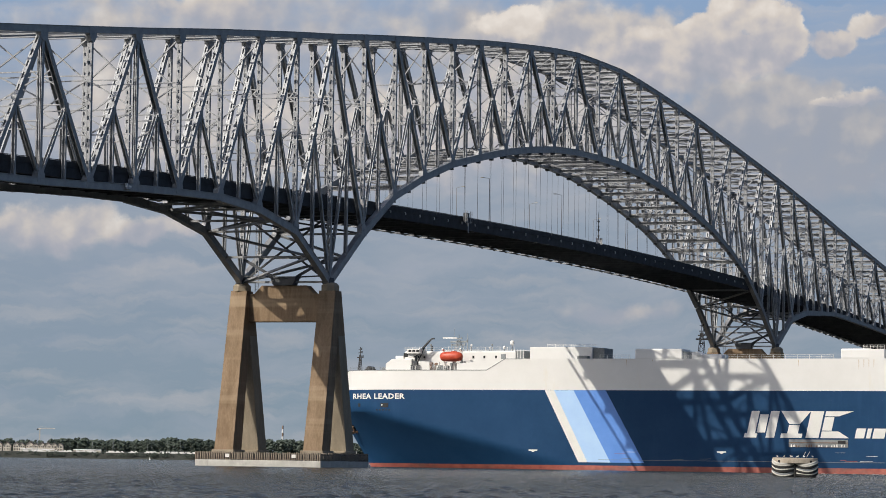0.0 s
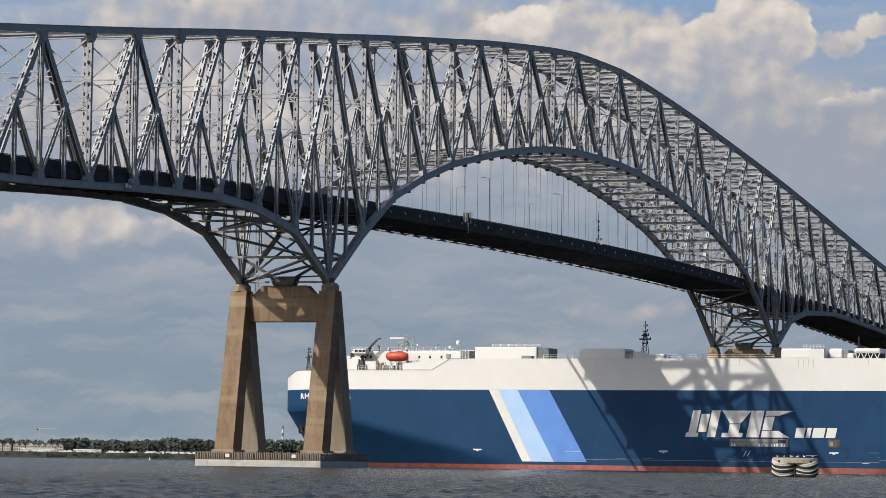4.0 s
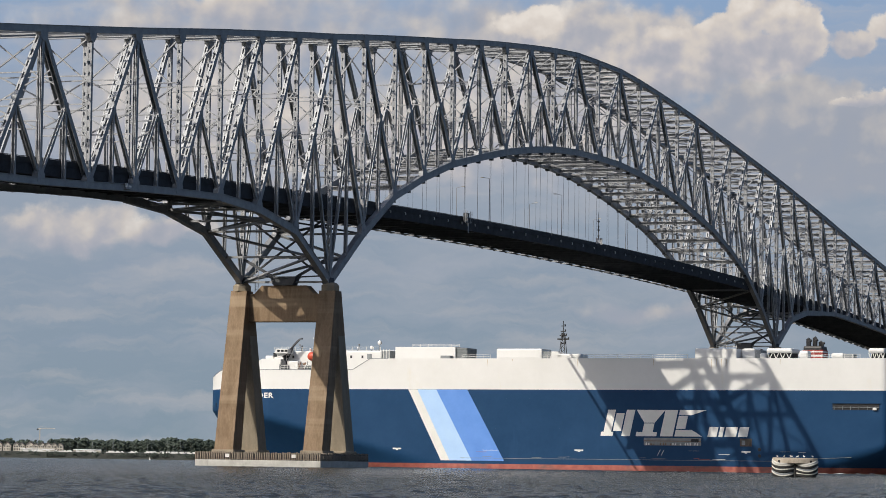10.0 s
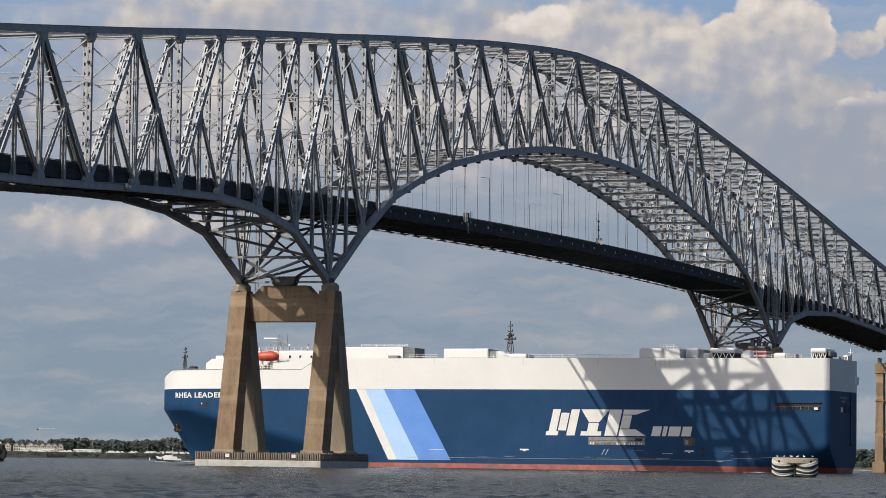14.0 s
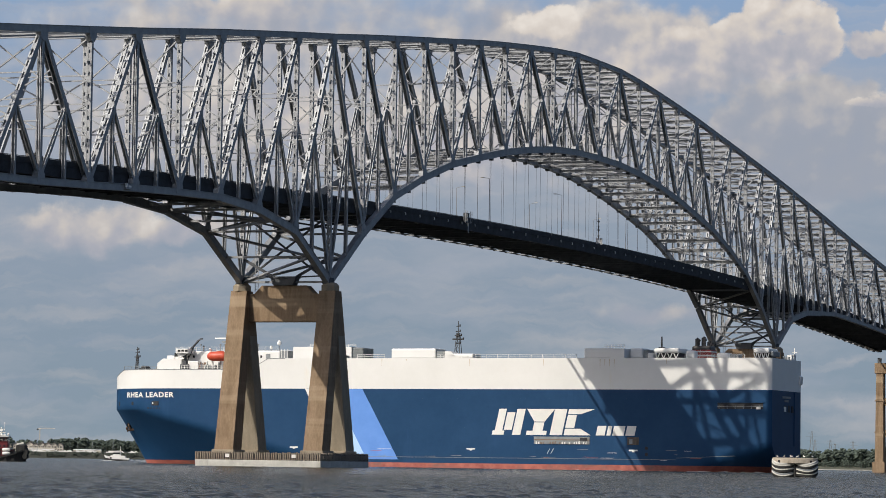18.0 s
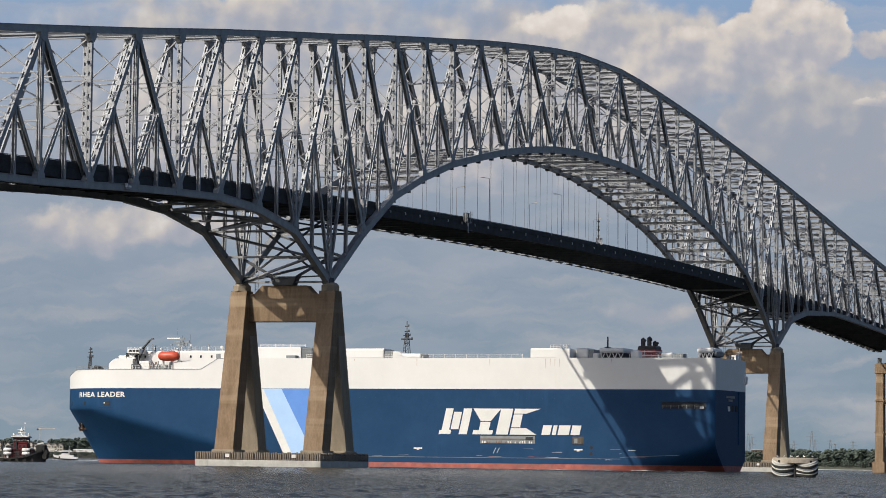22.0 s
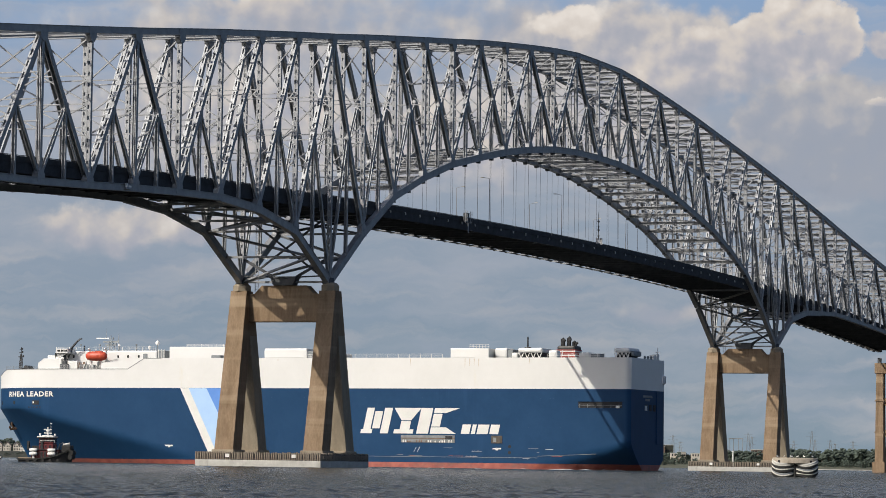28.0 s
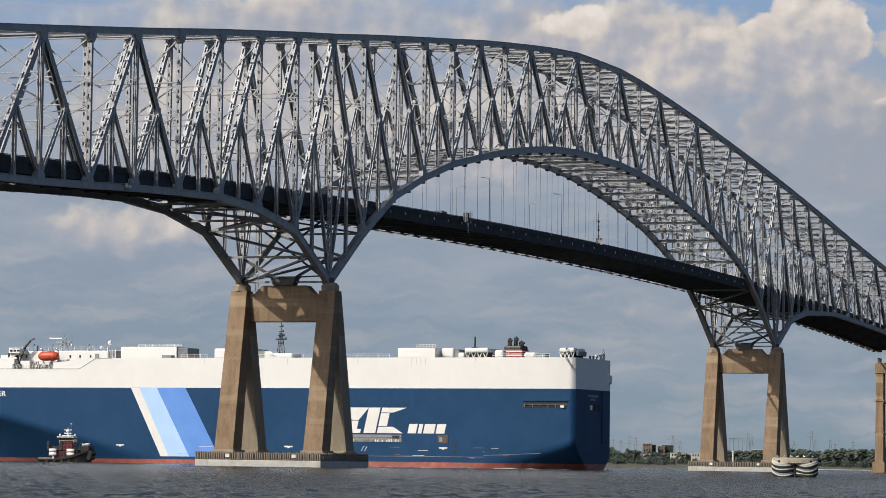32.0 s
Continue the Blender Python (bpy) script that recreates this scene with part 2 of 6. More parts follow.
for y in (-HALF, HALF):
    for k in range(-11, 31):
        chord_seg("top_chord", (sx(k), y, top_z(k)), (sx(k + 1), y, top_z(k + 1)), 1.0, 1.15)
    for k in range(-12, 32):
        d = 1.5 if -3 <= k < 23 else 1.2
        chord_seg("bottom_chord", (sx(k), y, low_z(k)), (sx(k + 1), y, low_z(k + 1)), 1.05, d)
    for k in range(-11, 32):
        a, b = (sx(k), y, low_z(k)), (sx(k), y, top_z(k))
        if k % 2 == 0 or -4 < k < 5 or 15 < k < 24:
            part("vertical", Geo().ladder(a, b, 0.95, 0.7, 1.9), STEEL, bridge)
        else:
            part("vertical", Geo().bar(a, b, 0.22, 0.75).bar((a[0], y - 0.36, a[2]), (b[0], y - 0.36, b[2]), 0.1, 0.85).bar((a[0], y + 0.36, a[2]), (b[0], y + 0.36, b[2]), 0.1, 0.85), STEEL, bridge)
    for a, b in DIAGONALS:
        p0, p1 = Vector((sx(a), y, top_z(a) - 0.4)), Vector((sx(b), y, low_z(b) + 0.4))
        mid = (p0 + p1) / 2
        g = Geo().ladder(p0, p1, 0.9, 1.0, 2.7, cover=0.24) if a > b else Geo().wide_flange(p0, p1, 0.95, 1.1)
        part("diagonal", g, STEEL, bridge)
        foot = low_z((a + b) / 2)
        part("sub_vertical", Geo().wide_flange((mid.x, y, foot), mid, 0.75, 0.5), STEEL, bridge)
        part("sub_strut", Geo().wide_flange(mid, (sx(a), y, low_z(a) + 0.5), 0.7, 0.5), STEEL, bridge)
        part("gusset", Geo().prism([(mid.x - 0.55, mid.z - 0.9), (mid.x + 0.55, mid.z - 0.9), (mid.x + 0.4, mid.z + 0.9), (mid.x - 0.4, mid.z + 0.9)], "y", y - 0.53, y + 0.53), STEEL, bridge)
    for k in range(-11, 32):
        for zz, q in ((top_z(k), -1), (low_z(k), 1)):
            if q == 1 and k in (0, 20):
                continue
            x = sx(k)
            part("gusset", Geo().prism([(x - 1.5, zz - 0.5 * q), (x + 1.5, zz - 0.5 * q), (x + 1.3, zz + 1.3 * q), (x + 0.6, zz + 2.2 * q), (x - 0.6, zz + 2.2 * q), (x - 1.3, zz + 1.3 * q)], "y", y - 0.56, y + 0.56), STEEL, bridge)
    # hangers carry the deck below the arch
    for j in range(4, 37):
        k = j / 2
        if low_z(k) > deck_z(k) + 1.5:
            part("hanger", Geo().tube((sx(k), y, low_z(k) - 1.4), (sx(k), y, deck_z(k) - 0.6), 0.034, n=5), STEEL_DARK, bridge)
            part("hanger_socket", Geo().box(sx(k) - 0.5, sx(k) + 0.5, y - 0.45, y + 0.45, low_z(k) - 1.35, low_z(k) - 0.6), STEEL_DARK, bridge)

def plate_strut(x, z, deep):
    """A cross strut: two flange plates and a web set well back between them."""
    g = Geo()
    for q in (-1, 1):
        g.bar((x, -HALF, z + q * deep / 2), (x, HALF, z + q * deep / 2), 0.75, 0.24, (1, 0, 0))
    return g.bar((x + 0.32, -HALF, z), (x + 0.32, HALF, z), 0.08, deep, (1, 0, 0))


# frames and laterals between the two trusses
for k in range(-11, 32):
    x, zt, zl = sx(k), top_z(k), low_z(k)
    clear = max(deck_z(k) + 6.5, zl)
    lift = zt - clear
    if k < 3:
        g = Geo().bar((x, -HALF, zt - 0.15), (x, HALF, zt - 0.15), 0.5, 0.26, (1, 0, 0)).bar((x, -HALF, zt - 0.95), (x, HALF, zt - 0.95), 0.5, 0.22, (1, 0, 0))
    else:
        g = plate_strut(x, zt - 0.5, 0.95)
    part("top_strut", g, STEEL, bridge)
    near = k < 4
    levels = [zt - 1.2, zt - lift * 0.47, zt - lift * 0.76, clear] if near else [zt - 1.2, zt - lift * 0.34, zt - lift * 0.67, clear]
    for i, (z0, z1) in enumerate(zip(levels, levels[1:])):
        part("sway_strut", Geo().bar((x, -HALF, z1), (x, HALF, z1), 0.3, 0.22, (1, 0, 0)), STEEL, bridge)
        for q in (-1, 1):
            up = near and i % 2 == 1
            part("sway_brace", Geo().bar((x, q * HALF, z1 if up else z0), (x, q * 0.3, z0 if up else z1), 0.26, 0.26, (1, 0, 0)), STEEL, bridge)
    if k < 31:
        for j in (0.0, 0.5):
            xm, zm = sx(k + j), top_z(k + j)
            xn, zn = sx(k + j + 0.5), top_z(k + j + 0.5)
            if j:
                part("top_strut", plate_strut(xm, zm - 0.4, 0.8) if k > 2 else Geo().bar((xm, -HALF, zm), (xm, HALF, zm), 0.4, 0.3, (1, 0, 0)), STEEL, bridge)
            q = 1 if (2 * k + int(2 * j)) % 2 else -1
            part("top_lateral", Geo().bar((xm, -HALF * q, zm), (xn, 0, zn), 0.35, 0.35), STEEL, bridge)
            part("top_lateral", Geo().bar((xm, HALF * q, zm - 0.1), (xn, 0, zn - 0.1), 0.35, 0.35), STEEL, bridge)
    for j in (0.0, 0.5):
        kk = k + j
        if kk > 31.5:
            continue
        xm, zm = sx(kk), low_z(kk)
        xn, zn = sx(kk + 0.5), low_z(kk + 0.5)
        arch = 2.4 < kk < 17.6
        if arch or -2.6 < kk < 2 or 18 < kk < 22.6:
            g = plate_strut(xm, zm - 0.1, 0.85) if arch else Geo().bar((xm, -HALF, zm), (xm, HALF, zm), 0.45, 0.45, (1, 0, 0))
            part("bottom_strut", g, STEEL, bridge)
            q = 1 if int(2 * kk) % 2 else -1
            part("bottom_lateral", Geo().bar((xm, -HALF * q, zm), (xn, HALF * q, zn), 0.35, 0.3 if arch else 0.5), STEEL, bridge)
            if not arch and j == 0 and zm < deck_z(kk) - 6:
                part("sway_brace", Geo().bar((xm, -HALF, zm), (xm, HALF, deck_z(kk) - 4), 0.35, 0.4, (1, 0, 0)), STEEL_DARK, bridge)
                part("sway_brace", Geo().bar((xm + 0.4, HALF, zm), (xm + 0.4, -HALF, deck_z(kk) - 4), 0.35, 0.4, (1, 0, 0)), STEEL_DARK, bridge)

# roadway: slab, kerb parapets, floor beams and stringers
for j in range(-24, 64):
    k0, k1 = j / 2, (j + 1) / 2
    x0, x1, z0, z1 = sx(k0), sx(k1), deck_z(k0), deck_z(k1)
    g = Geo()
    g.bar((x0, 0, z0 - 1.15), (x1, 0, z1 - 1.15), 18.6, 0.45)
    part("deck_slab", g, DECK_CONCRETE, bridge)
    for y in (-9.2, 9.2):
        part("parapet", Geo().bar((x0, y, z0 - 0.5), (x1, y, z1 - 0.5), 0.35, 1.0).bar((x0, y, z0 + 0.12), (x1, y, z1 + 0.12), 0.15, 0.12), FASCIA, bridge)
    # Floor beams take dark steel for under-deck shade; sunlit outrigger ends stay pale.
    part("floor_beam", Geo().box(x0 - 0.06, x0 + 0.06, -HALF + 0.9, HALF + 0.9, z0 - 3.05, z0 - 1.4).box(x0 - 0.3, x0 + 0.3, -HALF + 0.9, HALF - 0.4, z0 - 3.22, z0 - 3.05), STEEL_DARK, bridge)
    part("outrigger", Geo().box(x0 - 0.3, x0 + 0.3, HALF - 0.4, HALF + 2.1, z0 - (3.35 if j > 40 else 3.22), z0 - 3.05), STEEL, bridge)
    for y in (-HALF + 0.75, HALF - 0.75):
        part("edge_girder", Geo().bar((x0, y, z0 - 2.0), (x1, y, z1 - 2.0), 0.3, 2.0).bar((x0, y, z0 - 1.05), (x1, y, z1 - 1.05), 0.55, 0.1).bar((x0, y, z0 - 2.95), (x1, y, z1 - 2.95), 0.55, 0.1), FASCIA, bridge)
g = Geo()
for j in range(-24, 64):
    k0, k1 = j / 2, (j + 1) / 2
    g.bar((sx(k0), HALF + 2.0, deck_z(k0) - 2.9), (sx(k1), HALF + 2.0, deck_z(k1) - 2.9), 0.55, 0.3)
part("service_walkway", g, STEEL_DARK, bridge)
# White boxes drawn in for sunlit bits beneath the far bottom chord.
for j in range(-23, -3):
    x, z = sx(j / 2), low_z(j / 2) - 0.42
    for i in range(4):
        part("walkway_bracket", Geo().box(x - 1.6 + 0.9 * i, x - 1.1 + 0.9 * i, HALF + 0.3, HALF + 1.0, z - 0.22, z + 0.02), WHITE, bridge)
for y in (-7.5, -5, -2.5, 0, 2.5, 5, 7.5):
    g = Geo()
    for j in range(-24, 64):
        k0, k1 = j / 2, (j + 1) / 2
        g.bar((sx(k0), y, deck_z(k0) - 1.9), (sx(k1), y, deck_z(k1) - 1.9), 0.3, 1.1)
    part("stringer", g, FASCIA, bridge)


# ---- the piers ----
def pier(at, label):
    p = thing("bridge_pier", label, "pier", "piers of the bridge", at=at)
    for q in (-1, 1):
        # leg: a tapered slab, split below into two raking columns
        g = Geo()
        zt, zb, za = 37.5, 3.4, 28.0
        ht, hb = 1.7, 8.9
        hm = ht + (hb - ht) * (zt - za) / (zt - zb)
        ct, cb = (10.0, 9.65) if q == 1 else (-10.55, -10.8)
        yo = lambda z: (ct + (cb - ct) * (zt - z) / (zt - zb), 1.85 + 0.3 * (zt - z) / (zt - zb))
        def ring(z, xa, xb):
            c, w = yo(z)
            return [(xa, c - w, z), (xb, c - w, z), (xb, c + w, z), (xa, c + w, z)]
        def hull(rings):
            vs = [v for r in rings for v in r]
            fs = [(3, 2, 1, 0), tuple(range(len(vs) - 4, len(vs)))]
            for i in range(len(rings) - 1):
                o = 4 * i
                fs += [(o + e, o + (e + 1) % 4, o + 4 + (e + 1) % 4, o + 4 + e) for e in range(4)]
            return Geo().add(vs, fs)
        part("upper_leg", hull([ring(za, -hm, hm), ring(zt, -ht, ht)]), CONCRETE, p)
        part("raking_column", hull([ring(zb, -hb, -4.4), ring(za, -hm, -0.02)]), CONCRETE, p)
        part("raking_column", hull([ring(zb, 4.4, hb), ring(za, 0.02, hm)]), GREY_CONCRETE, p)
        for xs in (-1, 1):
            part("column_footing", beveled(Geo().box(min(xs * 3.4, xs * 9.4), max(xs * 3.4, xs * 9.4), cb - 2.6, cb + 2.6, 2.6, 3.5), 0.12, 1), GREY_CONCRETE, p)
        cap = lathe([(2.05, 37.5), (2.05, 38.6), (1.3, 39.25)], 8)
        part("bearing_block", cap, GREY_CONCRETE, p).location = (0, ct, 0)
        part("bearing_shoe", Geo().prism([(-1.4, 39.0), (1.4, 39.0), (0.6, 40.3), (-0.6, 40.3)], "y", q * HALF - 0.9, q * HALF + 0.9), STEEL_DARK, p)
    # cross beam with a raised middle under the wind bearing
    beam = [(-9.0, 30.9), (9.0, 30.9), (9.0, 36.9), (7.0, 36.9), (5.2, 38.7), (-5.2, 38.7), (-7.0, 36.9), (-9.0, 36.9)]
    part("cross_beam", beveled(Geo().prism(beam, "x", -0.5, 2.2), 0.12, 1), CONCRETE, p)
    part("wind_bearing", Geo().prism([(-2.3, 38.7), (2.3, 38.7), (2.9, 40.2), (-2.9, 40.2)], "x", -1.2, 1.2).box(-1.4, 1.4, -3.0, 3.0, 40.2, 40.6), STEEL_DARK, p)
    for q in (-1, 1):
        part("wind_strut", Geo().bar((0, q * 2.6, 40.5), (0, q * HALF, 44.6), 0.45, 0.55, (1, 0, 0)), STEEL_DARK, p)
        part("wind_strut", Geo().bar((0, q * 2.6, 40.5), (0, q * HALF, 40.8), 0.25, 0.3, (1, 0, 0)), STEEL_DARK, p)
    part("pile_cap", beveled(Geo().box(-12.9, 13.8, -14.4, 14.4, -1.5, 1.35), 0.08, 1), PALE_CONCRETE, p)
    part("inner_wall", Geo().box(-12.2, 13.1, -13.7, 13.7, 1.35, 2.7), DARK, p)
    step, face = 0.52, []
    n = int(28.4 / step)
    for i in range(n + 1):
        y = -14.2 + i * 28.4 / n
        face.append((-12.75, y))
        face.append((13.65, y))
    n = int(26 / step)
    for i in range(1, n):
        x = -12.75 + i * 26.4 / n
        face.append((x, -14.25))
        face.append((x, 14.25))
    slat = bpy.data.meshes.new("fender_slat")
    sg = Geo().box(-0.13, 0.13, -0.13, 0.13, 0, 1.6)
    slat.from_pydata(sg.v, [], sg.f)
    slat.materials.append(SLAT)
    for x, y in face:
        o = new("fender_slat", slat)
        o.parent = p
        o.location = (x + random.uniform(-0.05, 0.05), y + random.uniform(-0.07, 0.07), 1.35 + random.uniform(-0.08, 0.14))
    for z in (1.6, 2.65):
        for y in (-14.25, 14.25):
            part("waling", Geo().box(-12.6, 13.5, y - 0.1, y + 0.1, z - 0.09, z + 0.09), TIMBER, p)
        for x in (-12.6, 13.5):
            part("waling", Geo().box(x - 0.1, x + 0.1, -14.15, 14.15, z - 0.09, z + 0.09), TIMBER, p)
    for y in (6.9, -8.3):
        part("notice_board", Geo().box(-13.02, -12.94, y - 0.45, y + 0.45, 1.9, 2.6), WHITE, p)
    return p


pier(pose(0, 0, 0), "tall tan concrete bridge pier on a timber fendered base")
pier(pose(20 * PANEL, 0, 0), "tall tan concrete bridge pier across the channel on a fendered base")
for k, z in ((32, 42.8), (-12, 44.6)):
    p = thing("bridge_pier", "tan concrete two-column approach pier at the truss end", "pier", "piers of the bridge", at=pose(sx(k), 0, 0))
    for q in (-1, 1):
        g = Geo().add([(s0 * w, q * 9.6 + s1 * v, zz) for zz, w, v in ((2.6, 2.0, 1.7), (z - 5, 1.6, 1.4)) for s0, s1 in ((-1, -1), (1, -1), (1, 1), (-1, 1))],
                      [(3, 2, 1, 0), (4, 5, 6, 7), (0, 1, 5, 4), (1, 2, 6, 5), (2, 3, 7, 6), (3, 0, 4, 7)])
        part("column", beveled(g, 0.1, 1), CONCRETE, p)
        part("footing", beveled(Geo().box(-3, 3, q * 9.6 - 2.4, q * 9.6 + 2.4, -1.5, 4.0), 0.1, 1), CONCRETE, p)
        for zz in (15, 27):
            part("column_band", Geo().box(-2.0, 2.0, q * 9.6 - 1.85, q * 9.6 + 1.85, zz, zz + 0.5), CONCRETE, p)
    part("cap_beam", beveled(Geo().box(-1.9, 1.9, -11.6, 11.6, z - 5.2, z - 1.2), 0.1, 1), CONCRETE, p)
    for zz in (15, 27):
        part("tie_beam", Geo().box(-1.0, 1.0, -8.2, 8.2, zz - 1.5, zz + 1.2), CONCRETE, p)
    for q in (-1, 1):
        part("bearing_shoe", Geo().box(-0.8, 0.8, q * HALF - 0.6, q * HALF + 0.6, z - 1.2, z + 0.75), STEEL_DARK, p)


# ---- the car carrier ----
BEAM = 16.13


def knuckle(a):
    """Height at which the flare of bow and stern begins."""
    if a > 50:
        return min(15.4, 15.4 - 0.235 * (107 - a))
    if a < -45:
        return 0.6 + 6.6 * ((-45 - a) / 30) ** 1.6
    return 0.3


def upper_half(a):
    if a > 88:
        return BEAM * max(0.0, 1 - ((a - 88) / 32.12) ** 2.6) ** 0.72 if a < 120.1 else 0.0
    if a < -73.9:
        return BEAM - 0.9 * ((-73.9 - a) / 1.45) ** 2
    return BEAM


def water_half(a):
    if a > 46:
        return BEAM * max(0.0, 1 - ((a - 46) / 64.3) ** 1.25)
    if a < -45:
        return BEAM - 10.4 * ((-45 - a) / 31.5) ** 1.7
    return BEAM


def stem_end(z):
    """How far forward the hull reaches at a height."""
    return 120.1 if z > 15.4 else 110.2 + 9.9 * z / 15.4 if z > 0 else 110.2 + z


def far_quarter(a, w):
    """The starboard quarter is cut off aslant for the stern ramp."""
    return min(w, BEAM - 0.5 * (-65.0 - a)) if a < -65 else w


def half_width(a, z, side=1):
    if side == -1:
        return far_quarter(a, half_width(a, z))
    zk = knuckle(a)
    fit = a
    if a > 40 and z < 15.4:
        fit = 40 + (a - 40) * 80.1 / (stem_end(z) - 40)
    u, w = upper_half(fit), min(water_half(a), upper_half(fit))
    if z >= zk:
        return u
    t = (zk - max(z, -2)) / max(zk, 0.1)
    return u - (u - w) * min(1.1, t ** (0.95 if a > 0 else 1.3))


def hull_top(a):
    if a < 66.2:
        return 29.25
    if a < 71.3:
        return 29.25 - 2.95 * (a - 66.2) / 5.1
    if a < 113.5:
        return 26.3
    return 26.3 - 2.3 * (a - 113.5) / 6.6


ship = thing("car_carrier", "car carrier ship with blue hull and white upper sides", "ship")
STATIONS = [-75.35, -75.2, -75.0, -74.7, -74.3, -73.8, -73.2, -72.7, -72.3, -71, -69, -65, -60, -54, -48, -44] + list(range(-38, 40, 6)) + [40 + 3 * i for i in range(16)] + [66.2, 71.3] + [87 + 1.6 * i for i in range(15)] + [110.5, 111.5, 112.5, 113.5, 115, 116.2, 117.2, 118, 118.7, 119.2, 119.6, 119.9, 120.1]
STATIONS = sorted(set(STATIONS))


def hull_strip(levels, a0=-80, a1=130, transom=True):
    """The plating of both sides between heights; a level is a number or a function of the station."""
    g = Geo()
    n = len(levels)
    run = [a for a in STATIONS if a0 <= a <= a1]
    for side in (1, -1):
        vs = []
        for a in run:
            for lv in levels:
                z = lv(a) if callable(lv) else lv
                aa = min(a, stem_end(z)) if a > 40 else a
                if a > 40 and stem_end(z) < 120:
                    aa = 40 + (a - 40) * (stem_end(z) - 40) / 80.1
                vs.append((aa, side * half_width(aa, z, side) if aa < stem_end(z) - 0.02 else 0.0, z))
        fs = []
        for i in range(len(run) - 1):
            for j in range(n - 1):
                q = (i * n + j, (i + 1) * n + j, (i + 1) * n + j + 1, i * n + j + 1)
                fs.append(q if side == -1 else q[::-1])
        g.add(vs, fs)
    if not transom:
        return g
    # transom
    vs, fs = [], []
    for lv in levels:
        z = lv(-75.35) if callable(lv) else lv
        w = half_width(-75.35, z)
        vs += [(-75.35, w, z), (-75.35, -half_width(-75.35, z, -1), z)]
    fs = [(2 * j, 2 * j + 1, 2 * j + 3, 2 * j + 2) for j in range(n - 1)]
    return g.add(vs, fs)


part("stern_skirt", hull_strip([-2.0, -0.6, 0.4, 1.0, 1.5], -80, -60), HULL_RED, ship, "", smooth=True)
part("boot_top", hull_strip([-2.0, -0.6, 0.4, 1.0, 1.5], -60, 130, False), HULL_RED, ship, "red boot top along the waterline", smooth=True)
part("lower_hull", hull_strip([1.5, 2.2, 3, 4, 5, 6, 7, 8, 9, 10, 11, 12, 13, 14, 15, 15.41, 17, 19, 21.05]), HULL_BLUE, ship, "dark blue hull plating", smooth=True)
part("upper_hull", hull_strip([21.05, 22.5, 24.0, hull_top]), HULL_WHITE, ship, "white upper hull plating", smooth=True)
g = Geo()
vs = []
for a in STATIONS:
    z = hull_top(a) - 0.02
    vs += [(a, upper_half(a) - 0.02, z), (a, 0.02 - far_quarter(a, upper_half(a)), z)]
g.add(vs, [(2 * i, 2 * i + 1, 2 * i + 3, 2 * i + 2) for i in range(len(STATIONS) - 1)])
part("weather_deck", g, SHIP_GREY, ship)


def hull_patch(name, outline, mat, label="", proud=0.05, side=1):
    """A painted panel on the flat of the side: outline in distance along and height."""
    pts = outline if side == 1 else outline[::-1]
    g = Geo().prism(pts, "y", BEAM - 0.02, BEAM + proud)
    return part(name, g, mat, ship, label)


hull_patch("stripe", [(55.0, 21.0), (52.4, 21.0), (43.0, 2.3), (45.5, 2.3)], WHITE, "white slanting stripe")
hull_patch("stripe", [(52.4, 21.0), (47.0, 21.0), (36.7, 2.3), (43.0, 2.3)], STRIPE_PALE, "pale blue slanting stripe")
hull_patch("stripe", [(47.0, 21.0), (38.2, 21.0), (27.6, 2.3), (36.7, 2.3)], STRIPE_BLUE, "bright blue slanting stripe")

SHIP_ROWS = [(0, 186.63, -55.50, 89.35), (2, 186.78, -47.67, 89.27), (3.5, 186.88, -41.84, 89.18), (6, 187.05, -32.20, 89.08), (10, 187.33, -16.93, 88.92), (14, 187.60, -1.84, 88.75),
             (19, 187.95, 16.95, 88.54), (25, 188.36, 39.44, 88.33), (28, 188.56, 50.69, 88.15), (32, 188.84, 65.78, 87.94)]


# ---- river ----
def water_material():
    m, nt, p = nodes_of("river_water")
    tint = noise_node(nt, 0.02, 3, 0.6)
    nt.links.new(ramp_node(nt, tint.outputs["Fac"], [(0.3, (0.030, 0.032, 0.027)), (0.7, (0.046, 0.048, 0.041))]).outputs["Color"], p.inputs["Base Color"])
    p.inputs["Roughness"].default_value = 0.16
    p.inputs["IOR"].default_value = 1.33
    big = noise_node(nt, 1.3, 5, 0.62, (1.5, 0.8, 1))
    small = noise_node(nt, 3.8, 4, 0.65, (1.4, 0.8, 1))
    add = nt.nodes.new("ShaderNodeMath")
    add.operation = "MULTIPLY_ADD"
    add.inputs[1].default_value = 2.5
    nt.links.new(big.outputs["Fac"], add.inputs[0])
    nt.links.new(small.outputs["Fac"], add.inputs[2])
    b = nt.nodes.new("ShaderNodeBump")
    b.inputs["Strength"].default_value, b.inputs["Distance"].default_value = 1.0, 0.42
    nt.links.new(add.outputs[0], b.inputs["Height"])
    nt.links.new(b.outputs["Normal"], p.inputs["Normal"])
    return m


